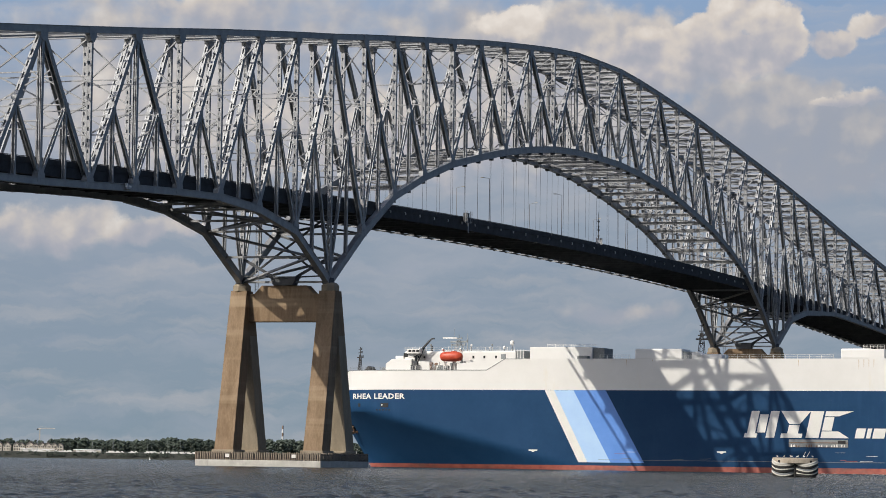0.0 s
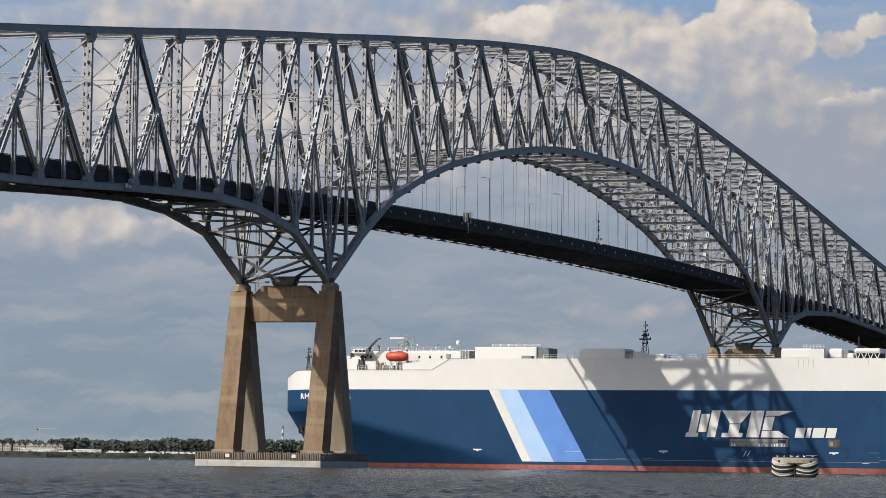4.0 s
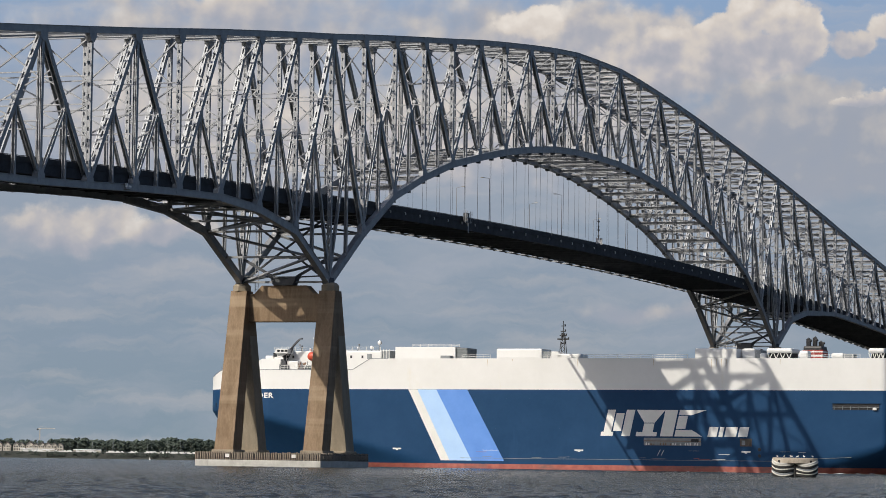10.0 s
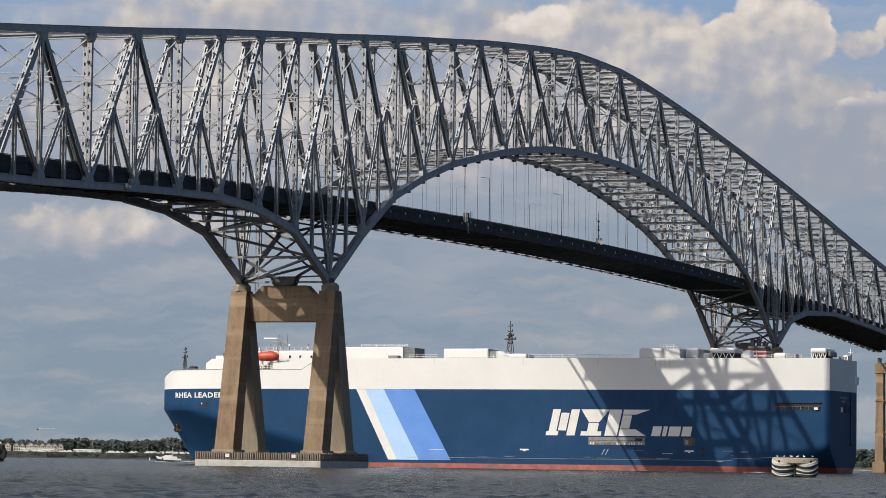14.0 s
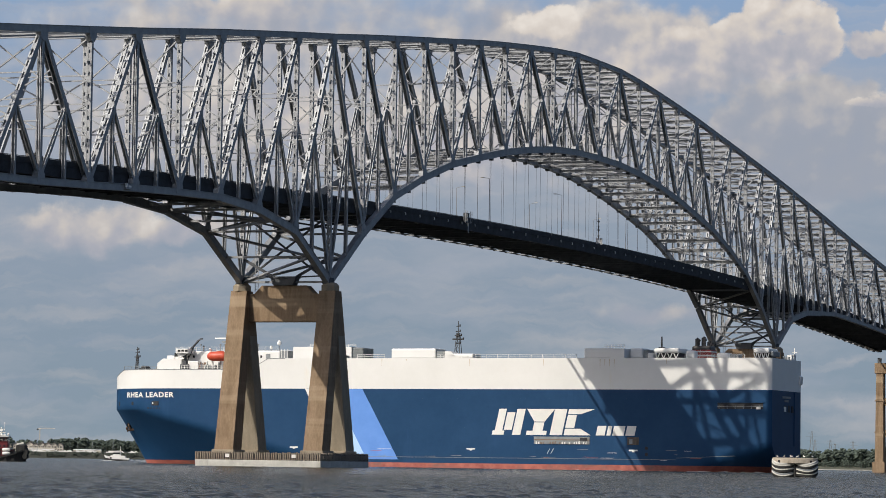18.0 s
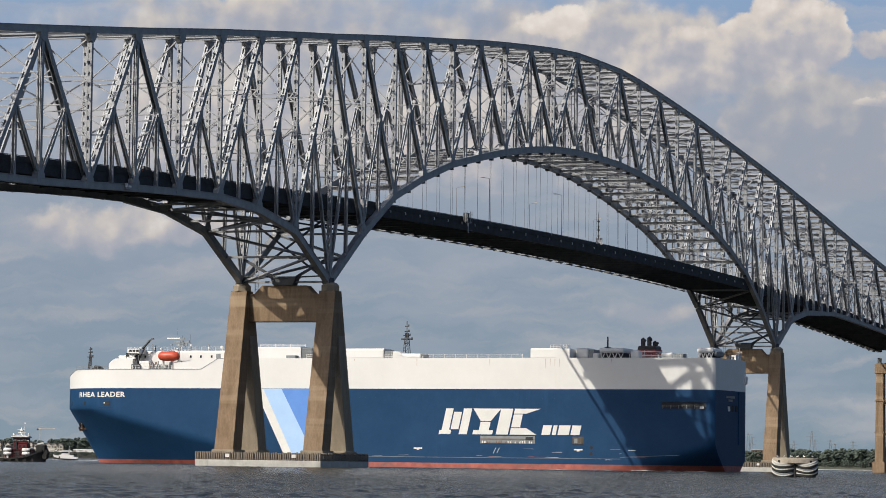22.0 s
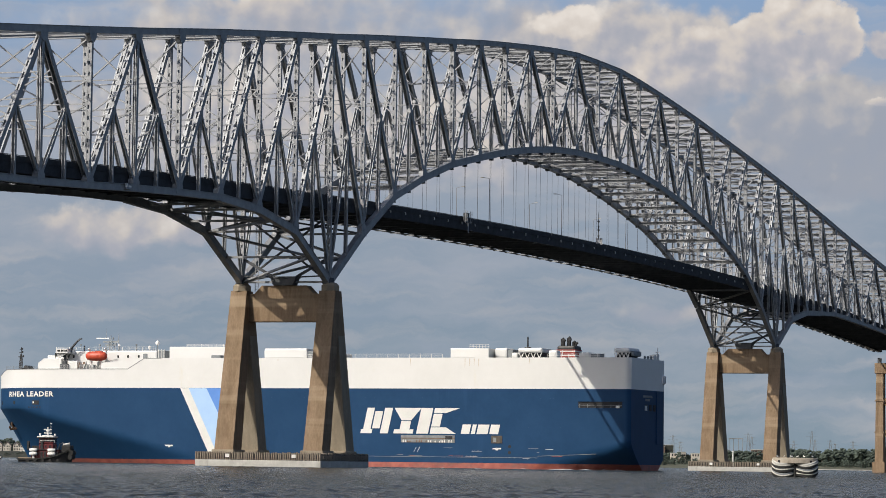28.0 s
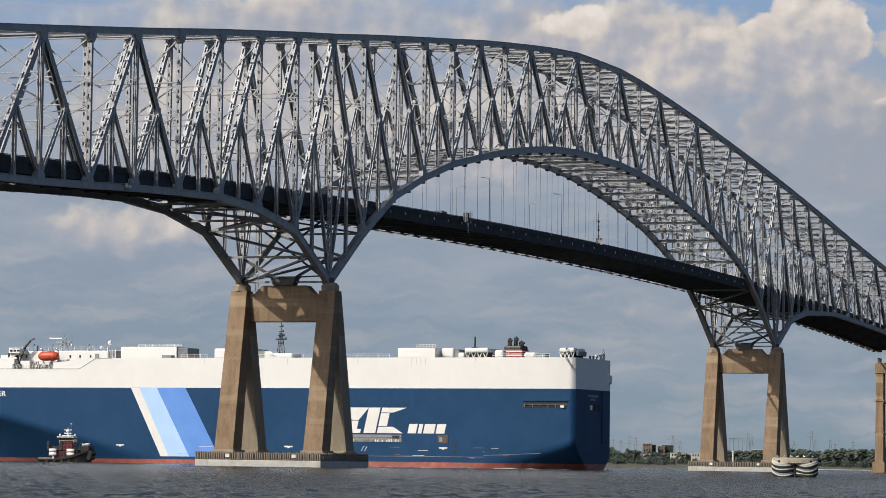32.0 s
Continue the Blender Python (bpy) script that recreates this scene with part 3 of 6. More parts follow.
def make_water():
    """One sheet to the horizon, rippled where the eye can tell waves apart."""
    mid = math.radians(-YAW)
    fine = np.radians(np.linspace(-11, 11, 980))
    wide = np.radians(np.concatenate([np.linspace(-180, -11.5, 40)[:-1], np.linspace(11.5, 180, 40)[1:]]))
    ang = np.sort(np.concatenate([fine, wide]))
    rad = np.concatenate([[0.02, 3, 10, 25, 45, 80], 110 * np.exp(np.arange(0, 620) * 0.0038), [1300, 1600, 2000, 2500, 3200, 4000, 4550]])
    A, R = np.meshgrid(ang, rad)
    X, Y = EYE.x + R * np.cos(A + mid), EYE.y + R * np.sin(A + mid)
    rs = np.random.RandomState(8)
    Z = np.zeros_like(X)
    for i in range(42):
        wl = 0.3 * math.exp(rs.uniform(0, 2.0))
        th = mid + rs.normal(0.45, 0.6)
        gust = 0.6 + 0.4 * np.sin(X * rs.uniform(-0.03, 0.03) + Y * rs.uniform(-0.05, 0.05) + rs.uniform(0, 6))
        ph = 2 * np.pi / wl * (X * np.cos(th) + Y * np.sin(th)) + rs.uniform(0, 6.3) + 0.8 * np.sin(X * 0.11 + Y * 0.07 * i)
        Z += gust * 0.0115 * wl ** 0.4 * np.sin(ph) * np.clip((wl * 800 - R) / (wl * 300), 0, 1)
    far = np.clip((1150 - R) / 300, 0, 1) * np.clip((R - 90) / 20, 0, 1) * np.clip((np.radians(11) - np.abs(A)) / 0.01, 0, 1)
    Z = Z * far - 0.02
    n, m = A.shape
    vs = np.column_stack([X.ravel(), Y.ravel(), Z.ravel()])
    idx = np.arange(n * m).reshape(n, m)
    fs = np.stack([idx[:-1, :-1], idx[1:, :-1], idx[1:, 1:], idx[:-1, 1:]], -1).reshape(-1, 4)
    me = bpy.data.meshes.new("water")
    me.vertices.add(len(vs))
    me.vertices.foreach_set("co", vs.ravel())
    me.loops.add(fs.size)
    me.loops.foreach_set("vertex_index", fs.ravel())
    me.polygons.add(len(fs))
    me.polygons.foreach_set("loop_start", np.arange(0, fs.size, 4))
    me.polygons.foreach_set("use_smooth", np.ones(len(fs), bool))
    me.update(calc_edges=True)
    me.validate()
    me.materials.append(water_material())
    return new("water", me)


water = tagged(make_water(), "rippled grey-blue river water under broken cloud", "water", kind="structure")

# ---- sky backdrop ----
SKY_FAR = 4600.0
SKY_SCALE = SKY_FAR / 5900.0
# cloud heaps: brightness, softness and lobes (centre, size); units of the backdrop's own grid, origin in its middle
CLOUDS = [(0.66, 0.9, ((-420, 380, 520, 150), (60, 370, 360, 130), (230, 410, 150, 60))), (-0.8, 0.6, ((526, 136, 170, 60),)), (0.85, 0.4, ((487, 215, 110, 36),)),
          (0.78, 0.7, ((-470, 225, 360, 140),)), (0.92, 0.7, ((-90, 200, 330, 130), (150, 230, 300, 120))), (0.3, 0.5, ((640, 190, 330, 110),)),
          (0.8, 0.45, ((300, 330, 300, 110), (180, 395, 150, 45))), (0.42, 0.4, ((560, 255, 170, 70),)), (0.8, 0.45, ((-420, 425, 110, 32),)),
          (1.0, 0.3, ((300, 325, 130, 48), (370, 355, 60, 40), (130, 405, 70, 34))),
          (1.0, 0.22, ((450, 385, 45, 42), (505, 408, 55, 42), (580, 405, 55, 50), (612, 365, 42, 55), (520, 345, 105, 55))),
          (0.92, 0.3, ((700, 362, 48, 28), (755, 398, 45, 32))), (0.85, 0.35, ((742, 272, 52, 18), (690, 262, 40, 10))),
          (0.72, 0.5, ((-680, 36, 170, 50), (-560, 34, 120, 28), (-490, 44, 70, 24))), (0.35, 0.9, ((330, -110, 170, 24),))]


def sky_material():
    m, nt, p = nodes_of("cloudy_sky")
    nt.nodes.remove(p)
    ln, nd = nt.links.new, nt.nodes.new

    def op(kind, a, b=None, c=None):
        x = nd("ShaderNodeMath")
        x.operation = kind
        for s, v in zip(x.inputs, (a, b, c)):
            if v is None:
                continue
            if isinstance(v, (int, float)):
                s.default_value = v
            else:
                ln(v, s)
        return x.outputs[0]

    def fbm(vec, scale, detail, rough):
        n = nd("ShaderNodeTexNoise")
        n.inputs["Scale"].default_value, n.inputs["Detail"].default_value, n.inputs["Roughness"].default_value = scale, detail, rough
        ln(vec, n.inputs["Vector"])
        return n

    tc = nd("ShaderNodeTexCoord")
    grid = nd("ShaderNodeMapping")
    grid.inputs["Scale"].default_value = (1 / SKY_SCALE, 1 / SKY_SCALE, 1)
    ln(tc.outputs["Object"], grid.inputs["Vector"])
    warp = fbm(grid.outputs["Vector"], 0.011, 7, 0.6)
    wv = nd("ShaderNodeVectorMath")
    wv.operation = "MULTIPLY_ADD"
    ln(warp.outputs["Color"], wv.inputs[0])
    wv.inputs[1].default_value = (90, 70, 0)
    ln(grid.outputs["Vector"], wv.inputs[2])
    off = nd("ShaderNodeVectorMath")
    off.operation = "SUBTRACT"
    ln(wv.outputs[0], off.inputs[0])
    off.inputs[1].default_value = (45, 35, 0)
    puff = fbm(grid.outputs["Vector"], 0.014, 6, 0.5)
    sep = nd("ShaderNodeSeparateXYZ")
    ln(grid.outputs["Vector"], sep.inputs[0])
    height = op("MULTIPLY_ADD", sep.outputs["Y"], 1 / 880.0, 0.5)
    col = ramp_node(nt, height, [(0.05, (0.235, 0.31, 0.375)), (0.4, (0.262, 0.33, 0.415)), (0.75, (0.335, 0.385, 0.47)), (1.0, (0.26, 0.38, 0.57))]).outputs["Color"]
    # thin streaks, long and level
    for scale, stretch, lo, hi, tone, top in ((0.004, (0.8, 3.2, 1), 0.44, 0.72, (0.445, 0.46, 0.51), 0.5), (0.007, (0.55, 3.6, 1), 0.50, 0.74, (0.58, 0.54, 0.525), 0.35), (0.006, (0.6, 3.0, 1), 0.52, 0.75, (0.27, 0.335, 0.44), 0.35)):
        sm = nd("ShaderNodeMapping")
        sm.inputs["Scale"].default_value = stretch
        sm.inputs["Location"].default_value = (scale * 1e5, 40, 0)
        ln(off.outputs[0], sm.inputs["Vector"])
        a = ramp_node(nt, fbm(sm.outputs["Vector"], scale, 6, 0.55).outputs["Fac"], [(lo, (0, 0, 0)), (hi, (top,) * 3)]).outputs["Color"]
        col = mix_node(nt, a, col, tone)
    # relief: the puffs are brighter towards the sun and greyer away from it
    lit = nd("ShaderNodeMapping")
    lit.inputs["Location"].default_value = (-13, 15, 0)
    ln(grid.outputs["Vector"], lit.inputs["Vector"])
    relief = op("SUBTRACT", fbm(grid.outputs["Vector"], 0.011, 4, 0.42).outputs["Fac"], fbm(lit.outputs["Vector"], 0.011, 4, 0.42).outputs["Fac"])
    for bright, soft, lobes in CLOUDS:
        field = None
        for cx, cy, rx, ry in lobes:
            q = nd("ShaderNodeMapping")
            q.inputs["Location"].default_value = (-cx / rx, -cy / ry, 0)
            q.inputs["Scale"].default_value = (1 / rx, 1 / ry, 0)
            ln(off.outputs[0], q.inputs["Vector"])
            d = nd("ShaderNodeVectorMath")
            d.operation = "LENGTH"
            ln(q.outputs["Vector"], d.inputs[0])
            one = op("SUBTRACT", 1.0, d.outputs["Value"])
            field = one if field is None else op("SMOOTH_MAX", field, one, 0.25)
        body = op("ADD", field, op("MULTIPLY_ADD", puff.outputs["Fac"], 1.3, -0.65))
        alpha = nd("ShaderNodeMapRange")
        alpha.interpolation_type = "SMOOTHSTEP"
        alpha.inputs["From Max"].default_value = soft
        ln(body, alpha.inputs["Value"])
        mx, my = sum(l[0] for l in lobes) / len(lobes), sum(l[1] for l in lobes) / len(lobes)
        span = max(abs(l[1] - my) + l[3] for l in lobes)
        lean = op("MULTIPLY_ADD", sep.outputs["Y"], 0.26 / span, 0.38 + 0.22 * bright - 0.26 * my / span)
        shade = op("ADD", op("ADD", lean, op("MULTIPLY", relief, 1.9)), op("MULTIPLY_ADD", puff.outputs["Fac"], 0.5, -0.25))
        k = bright
        tone = ramp_node(nt, shade, [(0.1, (0.34, 0.375, 0.45)), (0.42, (0.30 + 0.17 * k, 0.345 + 0.12 * k, 0.42 + 0.09 * k)), (0.72, (0.36 + 0.32 * k, 0.38 + 0.24 * k, 0.43 + 0.14 * k)), (0.95, (0.42 + 0.40 * k, 0.43 + 0.33 * k, 0.45 + 0.25 * k))]).outputs["Color"]
        col = mix_node(nt, alpha.outputs["Result"], col, tone)
    e = nd("ShaderNodeEmission")
    ln(col, e.inputs["Color"])
    e.inputs["Strength"].default_value = 1.15
    ln(e.outputs[0], nt.nodes["Material Output"].inputs["Surface"])
    return m


g = Geo().add([(-1000, -700, 0), (1000, -700, 0), (1000, 700, 0), (-1000, 700, 0)], [(0, 1, 2, 3)])
backdrop = part("backdrop", g, sky_material())
tagged(backdrop, "blue sky with drifting cream and grey cumulus clouds", "sky", kind="structure")
backdrop.matrix_basis = VIEW @ Matrix.Translation((0, 0, -SKY_FAR))
backdrop.visible_shadow = False


# ---- ship: openings, marks and fittings on the hull ----
def block(name, a0, a1, y0, y1, z0, z1, mat, parent, bevel=0.25, label=""):
    g = Geo().box(min(a0, a1), max(a0, a1), y0, y1, z0, z1)
    return part(name, beveled(g, bevel, 2) if bevel else g, mat, parent, label)


def on_side(u, z, slant=0.22):
    """A point of the emblem: u to the right of its start, leaning with height."""
    return (0.9 - u - (z - 9.1) * slant, z)


def emblem(points, slant=0.22):
    hull_patch("emblem_shape", [on_side(u, z, slant) for u, z in points], WHITE, "plain white emblem shape", 0.07)


for u0, u1, z0, z1 in ((0.0, 3.3, 9.1, 10.2), (0.6, 2.7, 10.2, 15.9), (3.1, 5.3, 10.4, 15.0), (5.7, 8.0, 9.1, 15.9), (9.6, 15.2, 9.1, 10.2), (11.2, 14.0, 10.2, 12.4), (16.2, 19.6, 9.1, 15.9), (20.1, 22.6, 11.0, 14.4)):
    emblem([(u0, z0), (u1, z0), (u1, z1), (u0, z1)])
emblem([(11.2, 12.6), (14.0, 12.6), (16.2, 15.9), (8.4, 15.9)])
emblem([(20.1, 14.6), (23.6, 14.6), (27.3, 15.9), (20.1, 15.9)])
emblem([(20.1, 9.1), (27.6, 9.1), (24.4, 10.8), (20.1, 10.8)])
for u0, u1 in ((29.0, 31.4), (31.9, 33.0), (33.5, 36.6), (37.1, 39.6)):
    emblem([(u0, 9.1), (u1, 9.1), (u1, 11.6), (u0, 11.6)])


def wrapped_text(body, a_start, a_end, z0, z1):
    """Raised lettering that follows the curve of the bow."""
    cu = bpy.data.curves.new("lettering", "FONT")
    cu.body, cu.size, cu.offset, cu.resolution_u = body, 1.0, 0.028, 2
    cu.space_character = 1.12
    tmp = new("lettering", cu)
    me = bpy.data.meshes.new_from_object(tmp)
    bpy.data.objects.remove(tmp)
    bm = bmesh.new()
    bm.from_mesh(me)
    xs = [v.co.x for v in bm.verts]
    ys = [v.co.y for v in bm.verts]
    x0, x1, y0, y1 = min(xs), max(xs), min(ys), max(ys)
    for cut in range(1, 60):
        bmesh.ops.bisect_plane(bm, geom=bm.verts[:] + bm.edges[:] + bm.faces[:], plane_co=(x0 + (x1 - x0) * cut / 60, 0, 0), plane_no=(1, 0, 0))
    for v in bm.verts:
        a = a_start + (a_end - a_start) * (v.co.x - x0) / (x1 - x0)
        z = z0 + (z1 - z0) * (v.co.y - y0) / (y1 - y0)
        v.co = (a, half_width(a, z) + 0.09, z)
    bmesh.ops.recalc_face_normals(bm, faces=bm.faces)
    return part("ship_name", bm, WHITE, ship, "ship's name in white capitals on the bow")


wrapped_text("RHEA LEADER", 111.7, 94.5, 18.6, 20.05)


def curved_plate(name, a0, a1, z0, z1, mat, label="", proud=0.08):
    """A panel that follows the curve of the hull."""
    g = Geo()
    n = 6
    vs = []
    for i in range(n + 1):
        a = a0 + (a1 - a0) * i / n
        for z in (z0, z1):
            vs += [(a, half_width(a, z) + proud, z), (a, half_width(a, z) - 0.2, z)]
    fs = []
    for i in range(n):
        o = 4 * i
        fs += [(o, o + 4, o + 6, o + 2), (o + 2, o + 6, o + 7, o + 3), (o + 1, o, o + 4, o + 5)[::-1]]
    fs += [(0, 2, 3, 1), (4 * n + 1, 4 * n + 3, 4 * n + 2, 4 * n)]
    g.add(vs, fs)
    return part(name, g, mat, ship, label)


curved_plate("mooring_port", 101.9, 99.5, 16.35, 17.5, DARK, "dark mooring opening")
curved_plate("light_panel", 101.7, 101.3, 16.8, 17.2, WHITE, "", 0.1)
curved_plate("mooring_port", 109.7, 108.9, 16.5, 17.4, DARK)
curved_plate("mooring_port", 116.3, 115.9, 16.4, 17.4, DARK)
for i in range(5):
    curved_plate("fairlead", 103.4 - i * 1.0, 102.9 - i * 1.0, 15.5, 15.8, DARK)

# anchor stowed under the flare
an = Geo().tube((0.2, 0, 1.8), (0, 0, 0.2), 0.2, 0.26, 8).bar((-1.0, 0.15, 0), (1.0, -0.15, 0), 0.6, 0.5)
for q in (-1, 1):
    an.prism([(q * 0.95, -0.15), (q * 0.6, -0.1), (q * 0.72, 1.05), (q * 1.02, 1.25), (q * 1.28, 0.75)], "y", 0.1, 0.55)
anchor = part("anchor", an, RUST, ship, "rusty stockless anchor hauled up to its pipe")
anchor.matrix_basis = pose(113.9, 4.1, 9.7, -20, 14, 38)
part("hawse_pipe", Geo().tube((114.2, 3.0, 11.6), (114.0, 4.5, 10.9), 0.7, 0.85, 12), DARK, ship)

# stern quarter: mooring slot with rail
curved_plate("mooring_slot", -61.1, -73.2, 16.15, 17.75, DARK, "dark recessed mooring deck slot", 0.05)
curved_plate("slot_lintel", -60.9, -73.4, 17.76, 18.0, HULL_BLUE, "", 0.35)
curved_plate("slot_rail", -61.1, -73.2, 16.75, 16.84, SHIP_GREY, "", 0.30)
for i in range(6):
    a = -61.5 - i * 2.15
    curved_plate("rail_post", a, a - 0.1, 16.15, 17.02, SHIP_GREY, "", 0.28)
curved_plate("mooring_roller", -71.6, -72.6, 16.1, 16.7, WHITE, "white roller at the slot's end", 0.5)

# side ramp door below the emblem, with its rusty hinge gear
hull_patch("side_door", [(-11.0, 6.75), (-26.4, 6.75), (-26.4, 8.7), (-11.0, 8.7)], SHIP_GREY, "grimy grey side door with hinge gear", 0.12)
rnd = random.Random(5)
for i in range(22):
    a = -11.5 - i * 0.66
    hull_patch("door_hinge", [(a, 6.8), (a - rnd.uniform(0.2, 0.45), 6.8), (a - 0.3, 7.1 + rnd.uniform(0.1, 0.5)), (a, 7.0 + rnd.uniform(0.1, 0.5))], rnd.choice((WHITE, RUST, WHITE, SHIP_GREY)), "", 0.22)
hull_patch("door_beam", [(-11.0, 7.8), (-26.4, 7.8), (-26.4, 8.0), (-11.0, 8.0)], RUST, "", 0.2)
hull_patch("door_latch", [(-23.8, 7.7), (-25.8, 7.7), (-25.8, 8.5), (-23.8, 8.5)], DARK, "", 0.25)
hull_patch("pilot_door", [(-36.8, 6.7), (-39.9, 6.7), (-39.9, 8.7), (-36.8, 8.7)], TIMBER, "brown rusty pilot door", 0.12)
hull_patch("pilot_door_panel", [(-37.3, 7.0), (-38.2, 7.0), (-38.2, 8.2), (-37.3, 8.2)], SHIP_GREY, "", 0.16)
for a in (59.3, 8.0, -37.2):
    hull_patch("draught_mark", [(a, 5.15), (a - 0.8, 5.1), (a - 1.0, 4.85), (a - 1.4, 4.85), (a - 1.6, 5.1), (a - 2.4, 5.15), (a - 2.4, 5.5), (a, 5.5)], WHITE, "white tug push mark", 0.06)
for a, z in ((-42.0, 5.9), (-42.0, 4.3)):
    hull_patch("push_disc", [(a + 0.45 * math.cos(i * math.pi / 4), z + 0.45 * math.sin(i * math.pi / 4)) for i in range(8)], DARK, "", 0.06)
hull_patch("rubbing_strake", [(40.0, 2.95), (-50.0, 2.95), (-50.0, 3.05), (40.0, 3.05)], SHIP_GREY, "scuffed pale rubbing line", 0.08)
hull_patch("rubbing_strake", [(-50.0, 3.4), (-66.0, 4.1), (-66.0, 4.2), (-50.0, 3.5)], SHIP_GREY, "", 0.08)
for a in (-14.6, -15.6):
    hull_patch("draught_figure_bar", [(a, 4.2), (a - 0.12, 4.2), (a - 0.9, 5.6), (a - 0.78, 5.6)], WHITE, "", 0.06)
for i in range(20):
    a, z, l = rnd.uniform(-60, 38), rnd.choice((2.6, 3.1, 3.3, 4.4, 5.2)) + rnd.uniform(-0.2, 0.2), rnd.uniform(0.6, 4.5)
    hull_patch("scuff", [(a, z), (a - l, z - 0.02), (a - l * 0.9, z + 0.09), (a - 0.1, z + 0.07)], rnd.choice((SHIP_GREY, WHITE, HULL_RED, SHIP_GREY)), "", 0.055)
# plating seams, barely proud of the paint
for z in (10.9, 18.6):
    hull_patch("plate_seam", [(40, z), (-60, z), (-60, z + 0.09), (40, z + 0.09)], HULL_BLUE, "", 0.025)

for i in range(9):
    a, l = rnd.uniform(-68, 62), rnd.uniform(0.5, 2.6)
    if i < 4:
        a = -29.0 - i * 1.3
    hull_patch("rust_run", [(a, 29.0), (a - 0.22, 29.0), (a - 0.1, 29.0 - l), (a - 0.05, 29.0 - l)], RUST_RUN, "", 0.012)
# transom fittings
part("stern_ramp", Geo().box(-75.55, -75.3, -9.4, -4.6, 7.0, 21.0), HULL_BLUE, ship, "raised stern ramp")
part("stern_ramp_top", Geo().prism([(-75, 22.6), (-75.95, 23.2), (-76.05, 25.0), (-75, 25.6)], "y", -10.7, -9.2), HULL_WHITE, ship)
for y in (3.5, 0.2, -3.0, -6.0):
    part("stern_port", Geo().box(-75.47, -75.3, y - 0.9, y + 0.9, 15.6, 17.3), DARK, ship)
part("stern_light_panel", Geo().box(-75.51, -75.35, 3.0, 4.6, 15.7, 17.0), WHITE, ship)

for z, y0, y1 in ((19.4, 6.0, -1.5), (18.5, 4.2, 0.4)):
    n = 9 if z > 19 else 5
    for i in range(n):
        y = y0 + (y1 - y0) * i / n
        part("stern_lettering_bar", Geo().box(-75.45, -75.33, y - 0.55, y, z - 0.3, z + 0.3), SHIP_GREY, ship)

# ---- ship: deckhouses ----
D1, D2 = 26.28, 29.23
part("breakwater_house", beveled(Geo().prism([(101.4, D1), (93.8, D1), (93.8, 29.3), (99.6, 29.3), (101.4, 28.0)], "y", -8, 13.0), 0.15, 1), HULL_WHITE, ship)
block("vent_box", 99.2, 96.8, 8, 11.5, 29.3, 30.2, HULL_WHITE, ship, 0.2)
block("boat_deck_house", 91.7, 88.5, 4, 13.6, D1, 28.6, HULL_WHITE, ship, 0.15)
block("wheelhouse", 96.6, 64.8, -14.0, 11.5, D1, 31.4, HULL_WHITE, ship, 0.3, "white wheelhouse and accommodation block")
part("wheelhouse_window", Geo().box(94.0, 96.75, -10, 11.62, 29.9, 30.9), GLASS, ship, "dark wheelhouse windows")
wing = part("bridge_wing", beveled(Geo().box(90.6, 94.3, 11.2, 15.6, 30.6, 31.95), 0.08, 1), HULL_WHITE, ship, "white bridge wing with dark windows")
for a in (91.1, 92.2, 93.3):
    part("wing_window", Geo().box(a - 0.35, a + 0.45, 15.5, 15.66, 31.1, 31.65), GLASS, wing)
part("wing_bracket", Geo().prism([(94.0, 29.2), (91.2, 30.6), (94.2, 30.6)], "y", 14.6, 14.9), HULL_WHITE, wing)
part("air_unit", beveled(Geo().box(62.6, 66.4, 6, 11.0, D2, 31.5), 0.1, 1), SHIP_GREY, ship)
for i in range(5):
    part("air_unit_post", Geo().box(62.7 + 0.85 * i, 62.82 + 0.85 * i, 11.0, 11.15, D2, 31.9), WHITE, ship)
for a in (88.2, 86.9):
    part("davit_gear", Geo().bar((a, 13.9, D1), (a - 0.7, 13.9, 28.3), 0.16, 0.16).bar((a - 0.9, 13.9, D1), (a + 0.1, 13.9, 28.0), 0.12, 0.12), RUST, ship)
part("anchor_winch", Geo().tube((109.2, 3.0, 27.0), (109.2, 6.2, 27.0), 0.6, n=10).box(108.4, 110.2, 2.8, 6.4, D1 - 0.1, 26.9), BLACK, ship)
part("anchor_winch", Geo().tube((104.6, 4.0, 26.8), (104.6, 6.6, 26.8), 0.45, n=10).box(104.0, 105.3, 3.8, 6.8, D1 - 0.1, 26.7), SHIP_GREY, ship)
for a in (92.5, 90.8, 76.8, 73.7, 70.4):
    part("porthole", Geo().box(a - 0.25, a + 0.25, 11.45, 11.6, 29.5, 30.2), GLASS, ship)
part("house_door", Geo().box(67.7, 69.0, 11.45, 11.62, 28.9, 30.6), SHIP_GREY, ship)
for a in (91.2, 87.4, 83.0, 81.4):
    part("deck_door", Geo().box(a - 0.4, a + 0.4, 11.45, 11.6, 26.5, 28.3), RUST if a == 87.4 else SHIP_GREY, ship)
part("side_bulwark", Geo().prism([(66.0, 29.2), (71.2, 26.3), (80.0, 26.3), (80.0, 28.0), (66.0, 29.25)], "y", 15.2, 15.5), HULL_WHITE, ship)


def railing(a0, a1, y, z, mat=WHITE, h=1.1, step=2.0):
    g = Geo()
    n = max(1, int(abs(a1 - a0) / step))
    for i in range(n + 1):
        a = a0 + (a1 - a0) * i / n
        g.bar((a, y, z), (a, y, z + h), 0.09, 0.09)
    for q in (0.5, 1.0):
        g.bar((a0, y, z + h * q), (a1, y, z + h * q), 0.07, 0.07)
    return part("railing", g, mat, ship)


